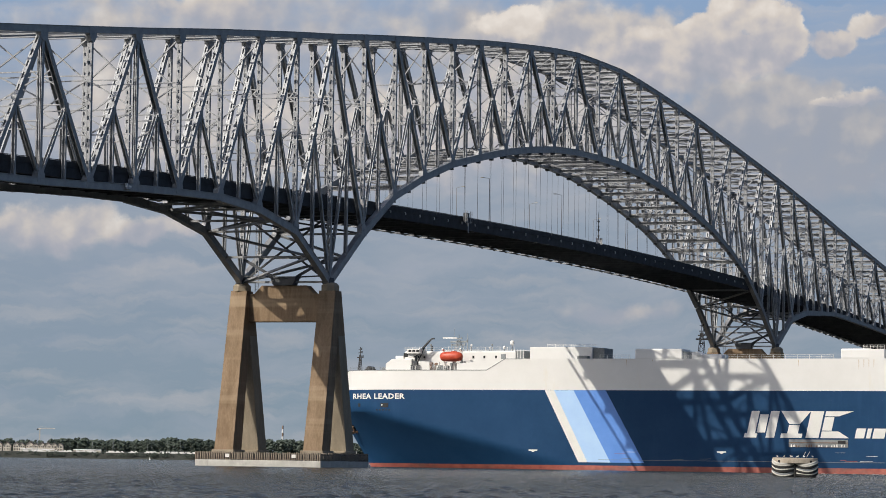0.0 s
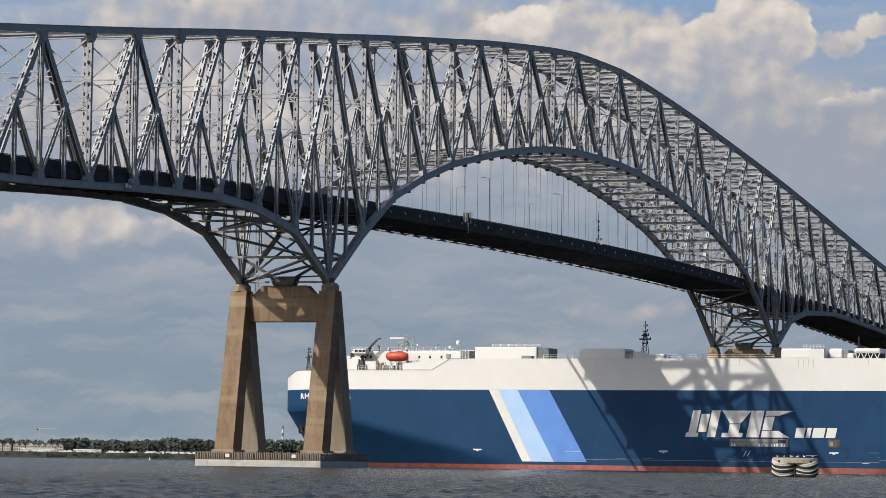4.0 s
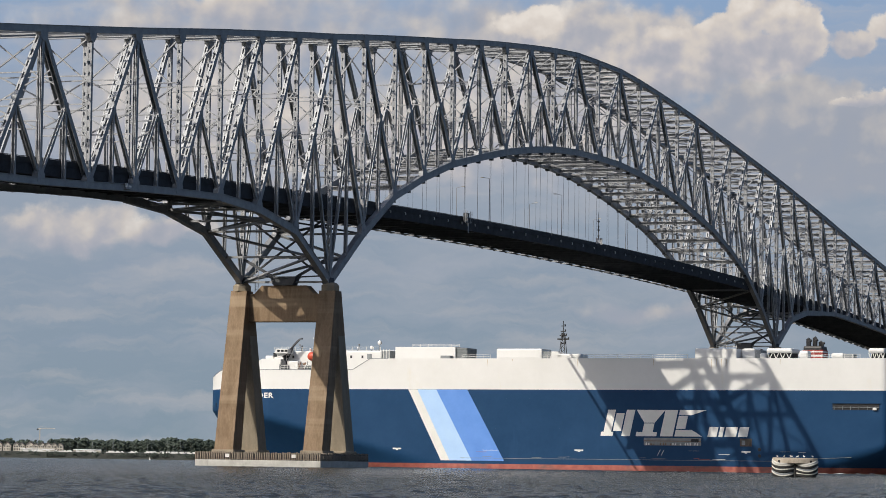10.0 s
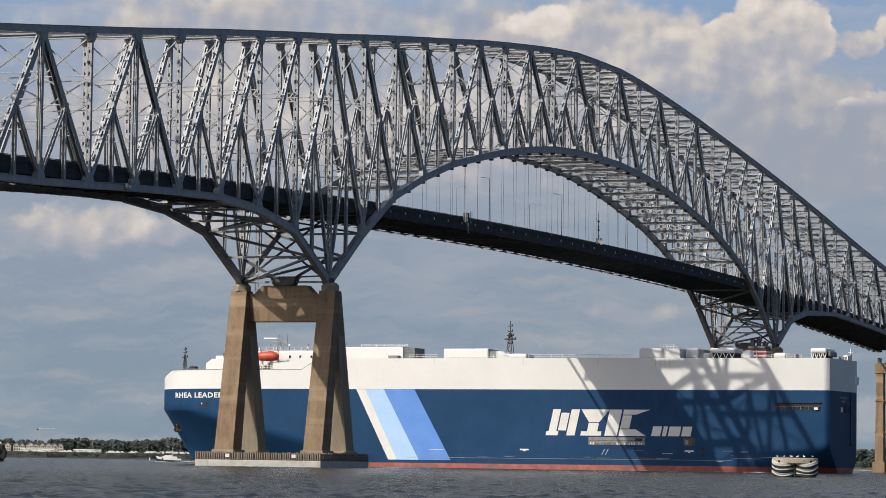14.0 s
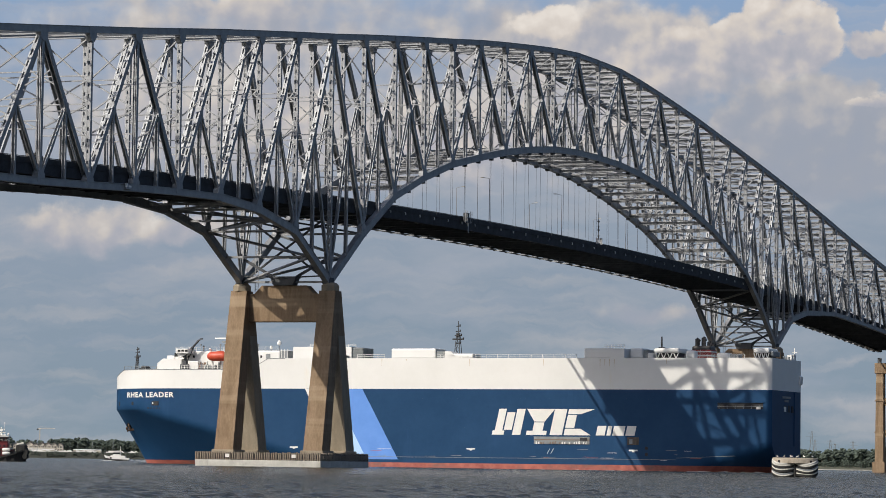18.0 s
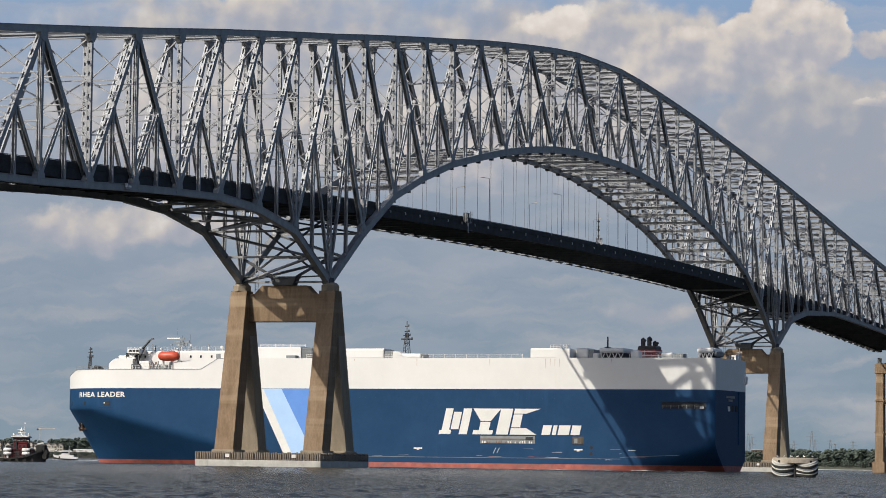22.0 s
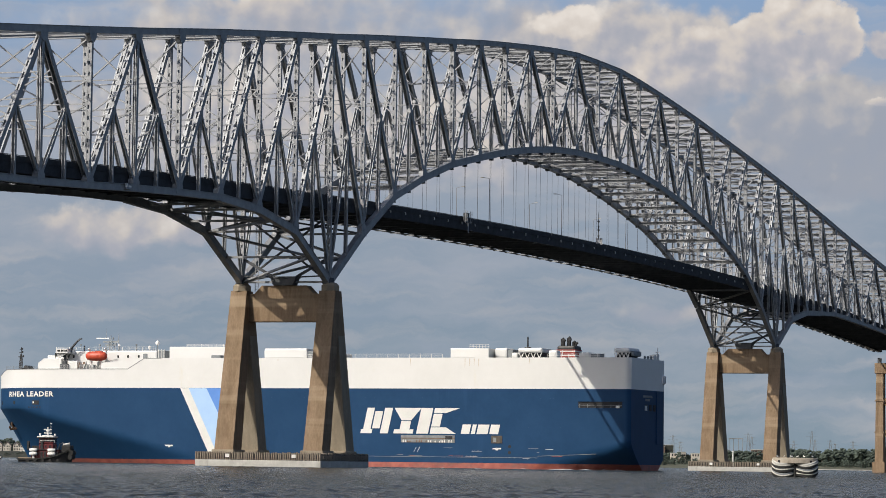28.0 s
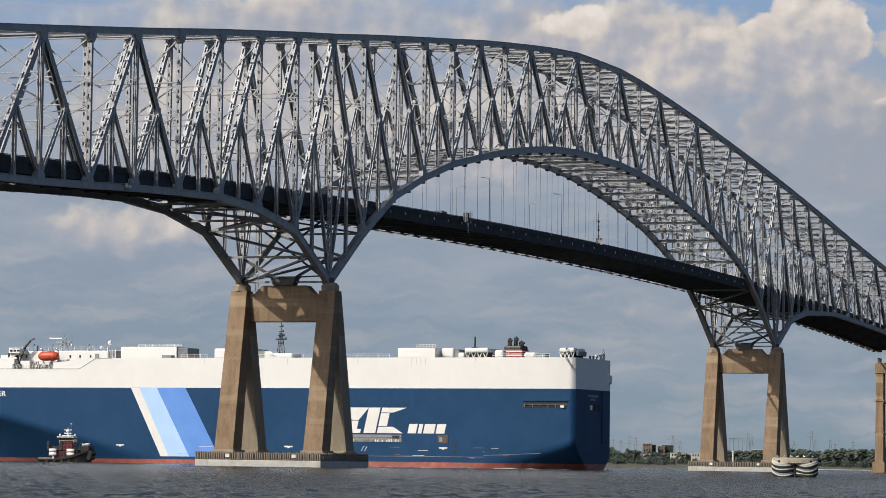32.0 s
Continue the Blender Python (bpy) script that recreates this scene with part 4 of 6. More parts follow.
railing(112.5, 101.5, 11.0, D1, SHIP_GREY, 0.9, 2.0)
railing(96.5, 65.2, 11.3, 31.4)
railing(96.0, 65.2, -13.6, 31.4)
railing(93.0, 80.0, 14.8, D1, WHITE, 1.1, 1.0)
railing(18.0, 8.0, 15.6, D2, WHITE, 0.9)
railing(6.0, -22.5, 15.8, D2, WHITE, 1.0, 3.0)
railing(40.0, 32.0, 15.6, D2, WHITE, 1.0)
railing(57.0, 43.5, 8.6, 32.5, WHITE, 0.8)
railing(-52.0, -68.0, 15.4, D2, WHITE, 1.0)
railing(-30.0, -35.4, 15.0, 31.8, WHITE, 0.9, 0.8)

# Grey strip draws the deck-edge line and the shadow gap behind it.
g = Geo()
run = [a for a in STATIONS if a >= 60 and a <= 118]
for a0, a1 in zip(run, run[1:]):
    g.bar((a0, upper_half(a0), hull_top(a0) - 0.05), (a1, upper_half(a1), hull_top(a1) - 0.05), 0.12, 0.16)
part("deck_edge_strip", g, SHIP_GREY, ship, "grey strip drawing the shadow gap along the deck edge")
# free-fall boat in its davit
def lifeboat():
    lb = part("lifeboat", lathe([(0.05, -3.1), (0.62, -2.95), (1.08, -2.5), (1.3, -1.4), (1.34, 0.2), (1.3, 1.6), (1.08, 2.6), (0.6, 3.05), (0.05, 3.2)], 16), ORANGE, ship, "orange enclosed lifeboat in its davit", True)
    lb.matrix_basis = pose(81.7, 15.0, 29.85, 0, 90, 4)
    part("boat_cabin", Geo().prism([(-1.2, 0.7), (-1.5, -1.0), (-1.1, -2.0), (-0.6, -2.0), (-0.6, 1.2)], "y", -0.8, 0.8), ORANGE, lb)
    for a in (79.2, 84.2):
        part("davit", Geo().bar((a, 13.4, D1), (a, 14.4, 31.6), 0.4, 0.5).bar((a, 14.4, 31.6), (a, 15.2, 31.9), 0.35, 0.35), WHITE, ship)
    for i, a in enumerate((78.6, 79.8, 81.0, 82.4, 83.8, 85.2, 86.4)):
        part("davit_frame", Geo().bar((a, 14.2, D1), (a - 1.0 + 0.6 * (i % 3), 14.2, 28.5), 0.14, 0.14), SHIP_GREY if i % 2 else WHITE, ship)
    part("winch", Geo().tube((79.0, 14.0, 27.2), (80.4, 14.0, 27.2), 0.7, n=12).box(77.8, 78.8, 13.6, 14.6, D1, 28.2), SHIP_GREY, ship)
    part("stairway", Geo().bar((78.4, 14.4, 28.6), (76.2, 14.4, D1), 0.7, 0.15), SHIP_GREY, ship)


lifeboat()
# hose crane
part("crane_post", Geo().tube((92.4, 13.6, D1), (92.4, 13.6, 30.2), 0.42, 0.36, 10), STEEL_DARK, ship, "dark provision crane")
part("crane_jib", Geo().bar((92.9, 13.3, 29.6), (88.1, 13.3, 34.5), 0.2, 0.26).bar((92.9, 13.9, 29.6), (88.1, 13.9, 34.5), 0.2, 0.26).bar((92.2, 13.6, 30.6), (88.6, 13.6, 34.3), 0.2, 0.2).bar((88.0, 13.6, 34.6), (87.2, 13.6, 34.7), 0.5, 0.35), STEEL_DARK, ship)
part("crane_ram", Geo().bar((91.8, 13.6, 28.6), (89.9, 13.6, 32.3), 0.22, 0.22), STEEL_DARK, ship)
part("machinery", Geo().box(91.2, 93.6, 12.9, 14.4, D1, 27.7).box(91.9, 92.9, 13.0, 14.2, 27.7, 28.6), STEEL_DARK, ship)
part("machinery", Geo().box(84.6, 86.6, 13.0, 14.0, D1, 27.6).tube((83.0, 13.4, 27.0), (84.4, 13.4, 27.0), 0.55, n=10), SHIP_GREY, ship)
part("machinery", Geo().box(76.4, 77.6, 12.6, 13.8, D1, 28.4).box(75.0, 76.0, 12.8, 13.6, D1, 27.4), SHIP_GREY, ship)


def lattice_mast(name, a, y, z0, z1, w, mat, yards, label=""):
    m = part(name, Geo().bar((a, y, z0 + (z1 - z0) * 0.62), (a, y, z1), 0.16, 0.16), mat, ship, label)
    for s0, s1 in ((-1, -1), (1, -1), (1, 1), (-1, 1)):
        part("mast_leg", Geo().bar((a + s0 * w, y + s1 * w, z0), (a + s0 * w * 0.35, y + s1 * w * 0.35, z0 + (z1 - z0) * 0.7), 0.14, 0.14), mat, m)
    n = 5
    for i in range(n):
        t0, t1 = 0.7 * i / n, 0.7 * (i + 1) / n
        k0, k1 = w * (1 - 0.93 * t0), w * (1 - 0.93 * t1)
        for s in (-1, 1):
            part("mast_brace", Geo().bar((a - k0 * s, y + k0, z0 + (z1 - z0) * t0), (a + k1 * s, y + k1, z0 + (z1 - z0) * t1), 0.09, 0.09), mat, m)
    for z, half, t in yards:
        part("yard", Geo().bar((a - half, y, z), (a + half, y, z), t, t).box(a - half, a - half + 0.25, y - 0.15, y + 0.15, z, z + 0.5), mat, m)
    return m


lattice_mast("fore_mast", 114.2, 0, D1 - 0.3, 33.0, 0.45, BLACK, ((30.2, 0.9, 0.25), (31.4, 0.6, 0.2), (32.3, 0.5, 0.12)), "dark lattice fore mast")
lattice_mast("radar_mast", 85.4, 0, 31.4, 36.2, 1.1, SHIP_GREY, ((34.4, 2.4, 0.45), (33.5, 1.8, 0.35), (35.2, 0.9, 0.25)), "radar mast with scanners")
part("radar_scanner", Geo().bar((90.0, 0, 35.4), (86.0, 0, 35.4), 0.3, 0.3), WHITE, ship)
part("whip_aerial", Geo().tube((86.8, 0, 35.0), (86.8, 0, 38.2), 0.06, 0.03, 5), SHIP_GREY, ship)
part("whip_aerial", Geo().tube((82.9, 0, 31.4), (82.9, 0, 36.6), 0.18, 0.08, 5), SHIP_GREY, ship)
lattice_mast("signal_mast", 17.2, 0, D2, 39.8, 0.9, BLACK, ((34.9, 1.6, 0.4), (35.9, 1.0, 0.3), (37.0, 0.7, 0.25), (38.4, 0.6, 0.2), (33.8, 0.8, 0.25)), "black signal mast")
part("mast_top_light", Geo().box(16.9, 17.5, -0.3, 0.3, 35.3, 36.2), BLACK, ship)
for a, y, z, r in ((69.0, 3, 33.9, 0.62), (70.5, 5, 32.6, 0.45), (79.5, 6, 33.2, 0.3), (75.0, 4, 32.6, 0.25)):
    part("satellite_dome", lathe([(r * math.cos(t), z + r * 1.15 * math.sin(t)) for t in [radians(d) for d in (-85, -60, -30, 0, 30, 60, 85)]], 12), WHITE, ship, "white satellite dome", True).location = (a, y, 0)
    part("dome_post", Geo().tube((a, y, 31.4), (a, y, z - r), 0.12, n=6), SHIP_GREY, ship)
for a in (90.0, 84.0, 72.5):
    part("deck_light_post", Geo().tube((a, 9, 31.4), (a, 9, 33.0), 0.09, n=6).box(a - 0.2, a + 0.2, 8.8, 9.2, 33.0, 33.4), SHIP_GREY, ship)
part("exhaust_post", Geo().tube((91.6, 4, 31.4), (91.6, 4, 33.2), 0.22, n=8), BLACK, ship)

# top-side ventilation houses
block("vent_house", 60.9, 43.5, 3.0, 11.5, D2, 32.5, HULL_WHITE, ship, 0.12, "long white ventilation house")
part("vent_grille", Geo().box(40.4, 43.45, 4.0, 11.0, D2, 32.2), SHIP_GREY, ship, "grey louvred end of the ventilation house")
for i in range(7):
    part("louvre", Geo().box(40.3, 40.42, 4.0, 11.0, 29.6 + i * 0.37, 29.8 + i * 0.37), SHIP_GREY, ship)
    part("louvre", Geo().box(40.5, 43.4, 10.98, 11.12, 29.6 + i * 0.37, 29.8 + i * 0.37), SHIP_GREY, ship)
block("deck_locker", 47.0, 44.2, 11.5, 13.5, D2, 30.1, SHIP_GREY, ship, 0.05)
block("vent_house", 31.5, 18.6, 5.0, 12.5, D2, 31.95, HULL_WHITE, ship, 0.35)
part("vent_grille", Geo().box(16.2, 18.5, 5.5, 12.0, D2, 31.2), SHIP_GREY, ship)
part("mast_base", Geo().prism([(12.6, D2), (17.6, D2), (17.6, 31.2), (15.6, 31.2), (14.0, 29.9)][::-1], "y", 8.0, 12.0), HULL_WHITE, ship).location = (-1.0, 0, 0)
block("vent_house", 15.0, 8.0, 6.0, 12.0, D2, 30.6, HULL_WHITE, ship, 0.4)
block("vent_house", -23.6, -31.6, 5.5, 13.2, D2, 31.9, HULL_WHITE, ship, 0.35)
block("stair_house", -31.6, -35.5, 6.0, 15.4, D2, 31.7, HULL_WHITE, ship, 0.05)
block("vent_house", -35.9, -39.5, 6.0, 12.2, D2, 31.9, HULL_WHITE, ship, 0.5)
part("vent_grille", Geo().box(-40.9, -39.6, 6.4, 11.8, D2, 31.5), SHIP_GREY, ship)
block("mushroom_vent", -40.6, -42.4, 9, 12, D2, 30.7, HULL_WHITE, ship, 0.4)


def canopy_vent(a0, a1, y0, y1):
    """A vent with a rounded hood on trestle legs."""
    hood = block("vent_hood", a0, a1, y0, y1, 30.7, 31.95, HULL_WHITE, ship, 0.45, "white vent hood on trestle legs")
    n = 4
    for i in range(n):
        c = a0 + (a1 - a0) * (i + 0.5) / n
        w = abs(a1 - a0) / n * 0.4
        part("trestle", Geo().bar((c - w, y1 - 0.4, 30.75), (c, y1 - 0.4, D2), 0.18, 0.18).bar((c + w, y1 - 0.4, 30.75), (c, y1 - 0.4, D2), 0.18, 0.18), WHITE, hood)
    part("vent_core", Geo().box(min(a0, a1) + 0.5, max(a0, a1) - 0.5, y0 + 0.5, y1 - 1.2, D2, 30.75), DARK, hood)
    return hood


canopy_vent(-42.4, -49.2, 4.0, 12.0)
canopy_vent(-68.9, -73.2, 2.5, 11.0)
part("vent_side_pod", beveled(Geo().box(-74.0, -73.2, 3.5, 10.0, 29.8, 31.2), 0.25, 1), SHIP_GREY, ship)
block("mushroom_vent", -51.2, -53.7, 9.5, 12.5, D2, 31.3, HULL_WHITE, ship, 0.5)
block("mushroom_vent", -59.6, -62.9, 9.0, 12.5, D2, 30.7, HULL_WHITE, ship, 0.5)
block("deck_locker", -62.9, -65.5, 9.0, 12.0, D2, 30.4, SHIP_GREY, ship, 0.1)
part("signal_pole", Geo().tube((-40.6, 0, D2), (-40.6, 0, 35.4), 0.28, 0.2, 8).box(-41.3, -39.9, -0.6, 0.6, 31.6, 32.6), BLACK, ship)

# funnel
fn = block("funnel", -48.5, -53.7, -6.0, -1.0, D2, 33.0, BLACK, ship, 0.5, "black funnel with red and white bands")
for z0, z1, m in ((29.7, 30.2, FUNNEL_RED), (30.2, 30.6, WHITE), (30.6, 31.3, FUNNEL_RED), (31.3, 31.65, WHITE), (31.65, 31.95, FUNNEL_RED)):
    block("funnel_band", -48.4, -53.8, -6.1, -0.9, z0, z1, m, fn, 0.05)
for a, y, h, r in ((-49.1, -3.5, 34.9, 0.42), (-49.9, -2.4, 34.5, 0.4), (-50.7, -4.2, 35.2, 0.5), (-51.5, -2.6, 34.7, 0.42), (-52.4, -3.5, 34.1, 0.42), (-53.2, -3.0, 33.8, 0.36)):
    part("exhaust_pipe", Geo().tube((a, y, 32.9), (a, y, h), r, n=10).tube((a, y, h - 0.3), (a - 0.5, y, h + 0.1), r, r * 0.9, 10), BLACK, fn)
part("crow_rail", Geo().bar((-55, 12, 30.0), (-55, 12, 31.4), 0.1, 0.1), WHITE, ship)
sc = Geo().box(-73.6, -74.8, -6, -4.0, D2, 30.6).tube((-74.5, -8, D2), (-74.5, -8, 32.6), 0.2, 0.08, n=6).bar((-75.2, -8, 31.4), (-73.8, -8, 31.4), 0.14, 0.14).bar((-74.5, -8.7, 30.9), (-74.5, -7.3, 30.9), 0.14, 0.14).box(-74.6, -73.5, -9.0, -7.0, D2, 30.8)
part("stern_winch", sc, WHITE, ship)
for y in (-2.0, 0.5, 3.0):
    part("bollard", Geo().tube((-74.7, y, D2), (-74.7, y, 30.1), 0.3, n=8), SHIP_GREY, ship)
# foam along the waterline at the bow
FOAM = surface("water_foam", (0.55, 0.57, 0.58), (0.75, 0.77, 0.78), 1.5, 0.9, grain=0.3)


def foam_strip(owner, x0, x1, y_of, width, count, seed):
    r = random.Random(seed)
    g = Geo()
    for _ in range(count):
        x = r.uniform(x0, x1)
        y = y_of(x) + r.uniform(0, width)
        l, w, h = r.uniform(0.5, 2.2), r.uniform(0.15, 0.5), r.uniform(0.05, 0.22)
        g.add([(x - l, y, 0.0), (x, y - w, 0.0), (x + l, y, 0.0), (x, y + w, 0.0), (x + 0.2 * l, y, h)], [(0, 1, 4), (1, 2, 4), (2, 3, 4), (3, 0, 4)])
    return tagged(part("foam", g, FOAM, owner), kind="stuff")


foam_strip(ship, -70, 108, lambda x: half_width(x, 0.1) + 0.1, 1.6, 150, 11)


# ---- tug ----
SAND_DECK = surface("worn_tan_deck", (0.30, 0.22, 0.15), (0.46, 0.36, 0.26), 0.8, 0.85, grain=0.3)


def make_tug():
    """A harbour tug, bow along +x, waterline at z 0."""
    t = thing("harbour_tug", "red and black harbour tug with white fender pads", "tug")
    L, B = 8.6, 3.1
    st = [-L, -L + 0.5, -6, -3, 0, 3, 5.5, 7.2, 8.2, L]
    hw = [0.72, 0.9, 0.98, 1, 1, 0.96, 0.8, 0.56, 0.28, 0.02]
    sheer = [1.35, 1.25, 1.2, 1.25, 1.5, 2.0, 2.8, 3.4, 3.75, 3.9]
    g = Geo()
    vs = []
    for x, h, s in zip(st, hw, sheer):
        vs += [(x * 0.93, B * h * 0.8, -0.6), (x, B * h, s), (x, -B * h, s), (x * 0.93, -B * h * 0.8, -0.6)]
    fs = [q for i in range(len(st) - 1) for q in ((4 * i, 4 * i + 1, 4 * i + 5, 4 * i + 4), (4 * i + 2, 4 * i + 3, 4 * i + 7, 4 * i + 6), (4 * i + 1, 4 * i + 2, 4 * i + 6, 4 * i + 5))]
    g.add(vs, fs + [(3, 2, 1, 0)])
    part("hull", g, BLACK, t)
    for s in (1, -1):
        g = Geo()
        for i in range(len(st) - 1):
            g.bar((st[i], s * (B * hw[i] + 0.05), sheer[i] - 0.1), (st[i + 1], s * (B * hw[i + 1] + 0.05), sheer[i + 1] - 0.1), 0.35, 0.4)
        part("rubbing_fender", g, RUBBER, t)
    part("stern_deck", Geo().box(-8.3, -4.0, -2.5, 2.5, 1.2, 1.6), SAND_DECK, t, "worn tan after deck")
    part("bow_fender", Geo().tube((8.2, -1.6, 2.9), (8.2, 1.6, 2.9), 0.75, n=10).tube((8.0, -1.8, 1.8), (8.0, 1.8, 1.8), 0.7, n=10), RUBBER, t)
    part("bow_bulwark", beveled(Geo().box(5.2, 8.2, -1.7, 1.7, 2.8, 4.9), 0.35, 2), RUBBER, t, "heavy black bow fendering")
    part("rope_coil", Geo().tube((5.6, -1.2, 4.9), (7.4, -0.6, 5.2), 0.4, n=8).tube((5.4, 0.2, 4.9), (7.0, 1.0, 5.3), 0.35, n=8), ROPE, t)
    for i in range(5):
        x = -5 + 2.4 * i
        for s in (1, -1):
            part("tyre", Geo().tube((x, s * 3.05, 0.7), (x, s * 3.35, 0.7), 0.5, n=10), RUBBER, t)
    dh = part("deckhouse", beveled(Geo().box(-4.4, 4.4, -2.0, 2.0, 1.4, 3.6), 0.15, 1), RED, t, "dark red deckhouse")
    for s in (1, -1):
        for x in (-0.9, 0.2, 4.0):
            part("deckhouse_door", Geo().box(x - 0.32, x + 0.32, s * 2.02 - 0.05, s * 2.02 + 0.05, 1.5, 3.2), BLACK, dh)
        for x in (-3.9, -1.7, 1.1):
            part("port", Geo().box(x - 0.2, x + 0.2, s * 2.02 - 0.05, s * 2.02 + 0.05, 2.4, 2.9), GLASS, dh)
        part("bulwark_rail", Geo().bar((-4.6, s * 2.6, 2.5), (4.8, s * 2.5, 3.2), 0.07, 0.07).bar((-4.6, s * 2.6, 1.4), (-4.6, s * 2.6, 2.5), 0.07, 0.07).bar((0, s * 2.6, 1.6), (0, s * 2.6, 2.8), 0.07, 0.07).bar((4.8, s * 2.5, 1.8), (4.8, s * 2.5, 3.2), 0.07, 0.07), BLACK, t)
    uh = part("upper_house", beveled(Geo().box(-1.9, 2.7, -1.7, 1.7, 3.6, 5.2), 0.12, 1), RED, t)
    for s in (1, -1):
        for x in (-1.2, 0.2, 1.6):
            part("port", Geo().box(x - 0.25, x + 0.25, s * 1.72 - 0.04, s * 1.72 + 0.04, 4.2, 4.8), GLASS, uh)
    wh = part("wheelhouse", beveled(Geo().box(-2.0, 2.6, -1.6, 1.6, 5.2, 6.9), 0.15, 1), RED, t)
    part("window", Geo().box(-1.9, 2.66, -1.66, 1.66, 5.75, 6.6), GLASS, wh)
    for x in (-1.75, -0.85, 0.05, 0.95, 1.85):
        part("window_post", Geo().box(x, x + 0.12, -1.7, 1.7, 5.65, 6.7), RED, wh)
    part("roof", beveled(Geo().box(-2.5, 3.0, -1.95, 1.95, 6.9, 7.2), 0.1, 1), WHITE, wh, "white wheelhouse roof")
    part("visor", Geo().box(-2.6, 3.1, -2.05, 2.05, 6.75, 6.92), BLACK, wh)
    mast = part("mast", Geo().tube((0.3, 0, 7.2), (0.3, 0, 9.6), 0.32, 0.14, 8).bar((0.3, -1.1, 8.5), (0.3, 1.1, 8.5), 0.16, 0.16).bar((-0.9, 0, 8.1), (1.5, 0, 8.1), 0.3, 0.26), WHITE, t, "white mast with radar and lights")
    part("radar", Geo().bar((-0.9, -0.5, 9.0), (1.3, 0.4, 9.0), 0.2, 0.28).box(-0.2, 0.8, -0.5, 0.5, 8.6, 8.95), WHITE, mast)
    part("mast_platform", beveled(Geo().box(-1.3, 1.9, -1.0, 1.0, 7.3, 7.55), 0.06, 1), WHITE, mast)
    part("mast_light", Geo().box(1.1, 1.5, -0.15, 0.15, 10.5, 10.75).tube((1.25, 0, 7.4), (1.25, 0, 10.5), 0.04, n=4), WHITE, mast)
    for x in (-1.9, 2.4):
        part("searchlight", lathe([(0.05, -0.3), (0.32, -0.2), (0.36, 0.1), (0.2, 0.35)], 10), WHITE, t).location = (x, 0.6 if x > 0 else -0.9, 7.6)
    for x in (-2.4, 2.0):
        part("exhaust_funnel", beveled(Geo().box(x - 3.3, x - 2.5, -1.9, -1.2, 3.6, 5.9), 0.1, 1), BLACK, t)
    part("engine_casing", beveled(Geo().box(-4.2, -1.9, -1.5, 1.5, 3.6, 4.7), 0.1, 1), BLACK, t)
    part("boat_deck", Geo().box(-4.6, 4.6, -2.25, 2.25, 3.58, 3.72), BLACK, t)
    for x in (-4.4, -3.2, 3.6, 4.5):
        for s in (1, -1):
            part("deck_rail_post", Geo().box(x - 0.05, x + 0.05, s * 2.2 - 0.05, s * 2.2 + 0.05, 3.7, 4.7), BLACK, t)
    part("fire_monitor", Geo().tube((3.8, 0.9, 4.0), (3.8, 0.9, 5.3), 0.2, n=6).tube((3.8, 0.9, 5.2), (4.9, 1.2, 5.6), 0.14, n=6), SHIP_GREY, t)
    # white rolled fenders hung along the house sides
    for x in (-3.4, 2.4):
        for q in (1, -1):
            for z in (3.55, 2.55):
                part("rolled_fender", lathe([(0.2, -1.25), (0.42, -1.15), (0.46, 0.0), (0.42, 1.15), (0.2, 1.25)], 12), WHITE, t, "white rolled fender", True).matrix_basis = pose(x, q * 2.5, z, 0, 90, 0)
            part("fender_post", Geo().box(x - 0.3, x + 0.3, q * 2.25 - 0.15, q * 2.25 + 0.15, 1.3, 3.8), WHITE, t)
    part("winch", Geo().tube((5.6, -0.8, 2.9), (5.6, 0.8, 2.9), 0.6, n=10).box(5.0, 6.3, -1.1, 1.1, 2.0, 2.5), SHIP_GREY, t)
    part("hawser", Geo().tube((6.6, -1.1, 3.3), (6.6, 1.1, 3.3), 0.45, n=8).tube((5.9, -0.4, 3.6), (7.2, 0.5, 4.0), 0.35, n=8), ROPE, t)
    part("railing", Geo().bar((-1.6, -1.75, 5.4), (-1.6, -1.75, 6.2), 0.06, 0.06).bar((3.0, -1.75, 6.1), (-1.6, -1.75, 6.1), 0.06, 0.06).bar((3.0, -1.75, 5.4), (3.0, -1.75, 6.2), 0.06, 0.06), WHITE, t)
    foam_strip(t, -11, 9, lambda x: -3.6, 0.8, 26, 3)
    squeeze = Matrix.Diagonal((0.86, 1, 1, 1))
    for o in t.children_recursive:
        m = o.matrix_basis.copy()
        o.data.transform(squeeze @ m)
        o.matrix_basis = Matrix.Identity(4)
    return t


tug = make_tug()


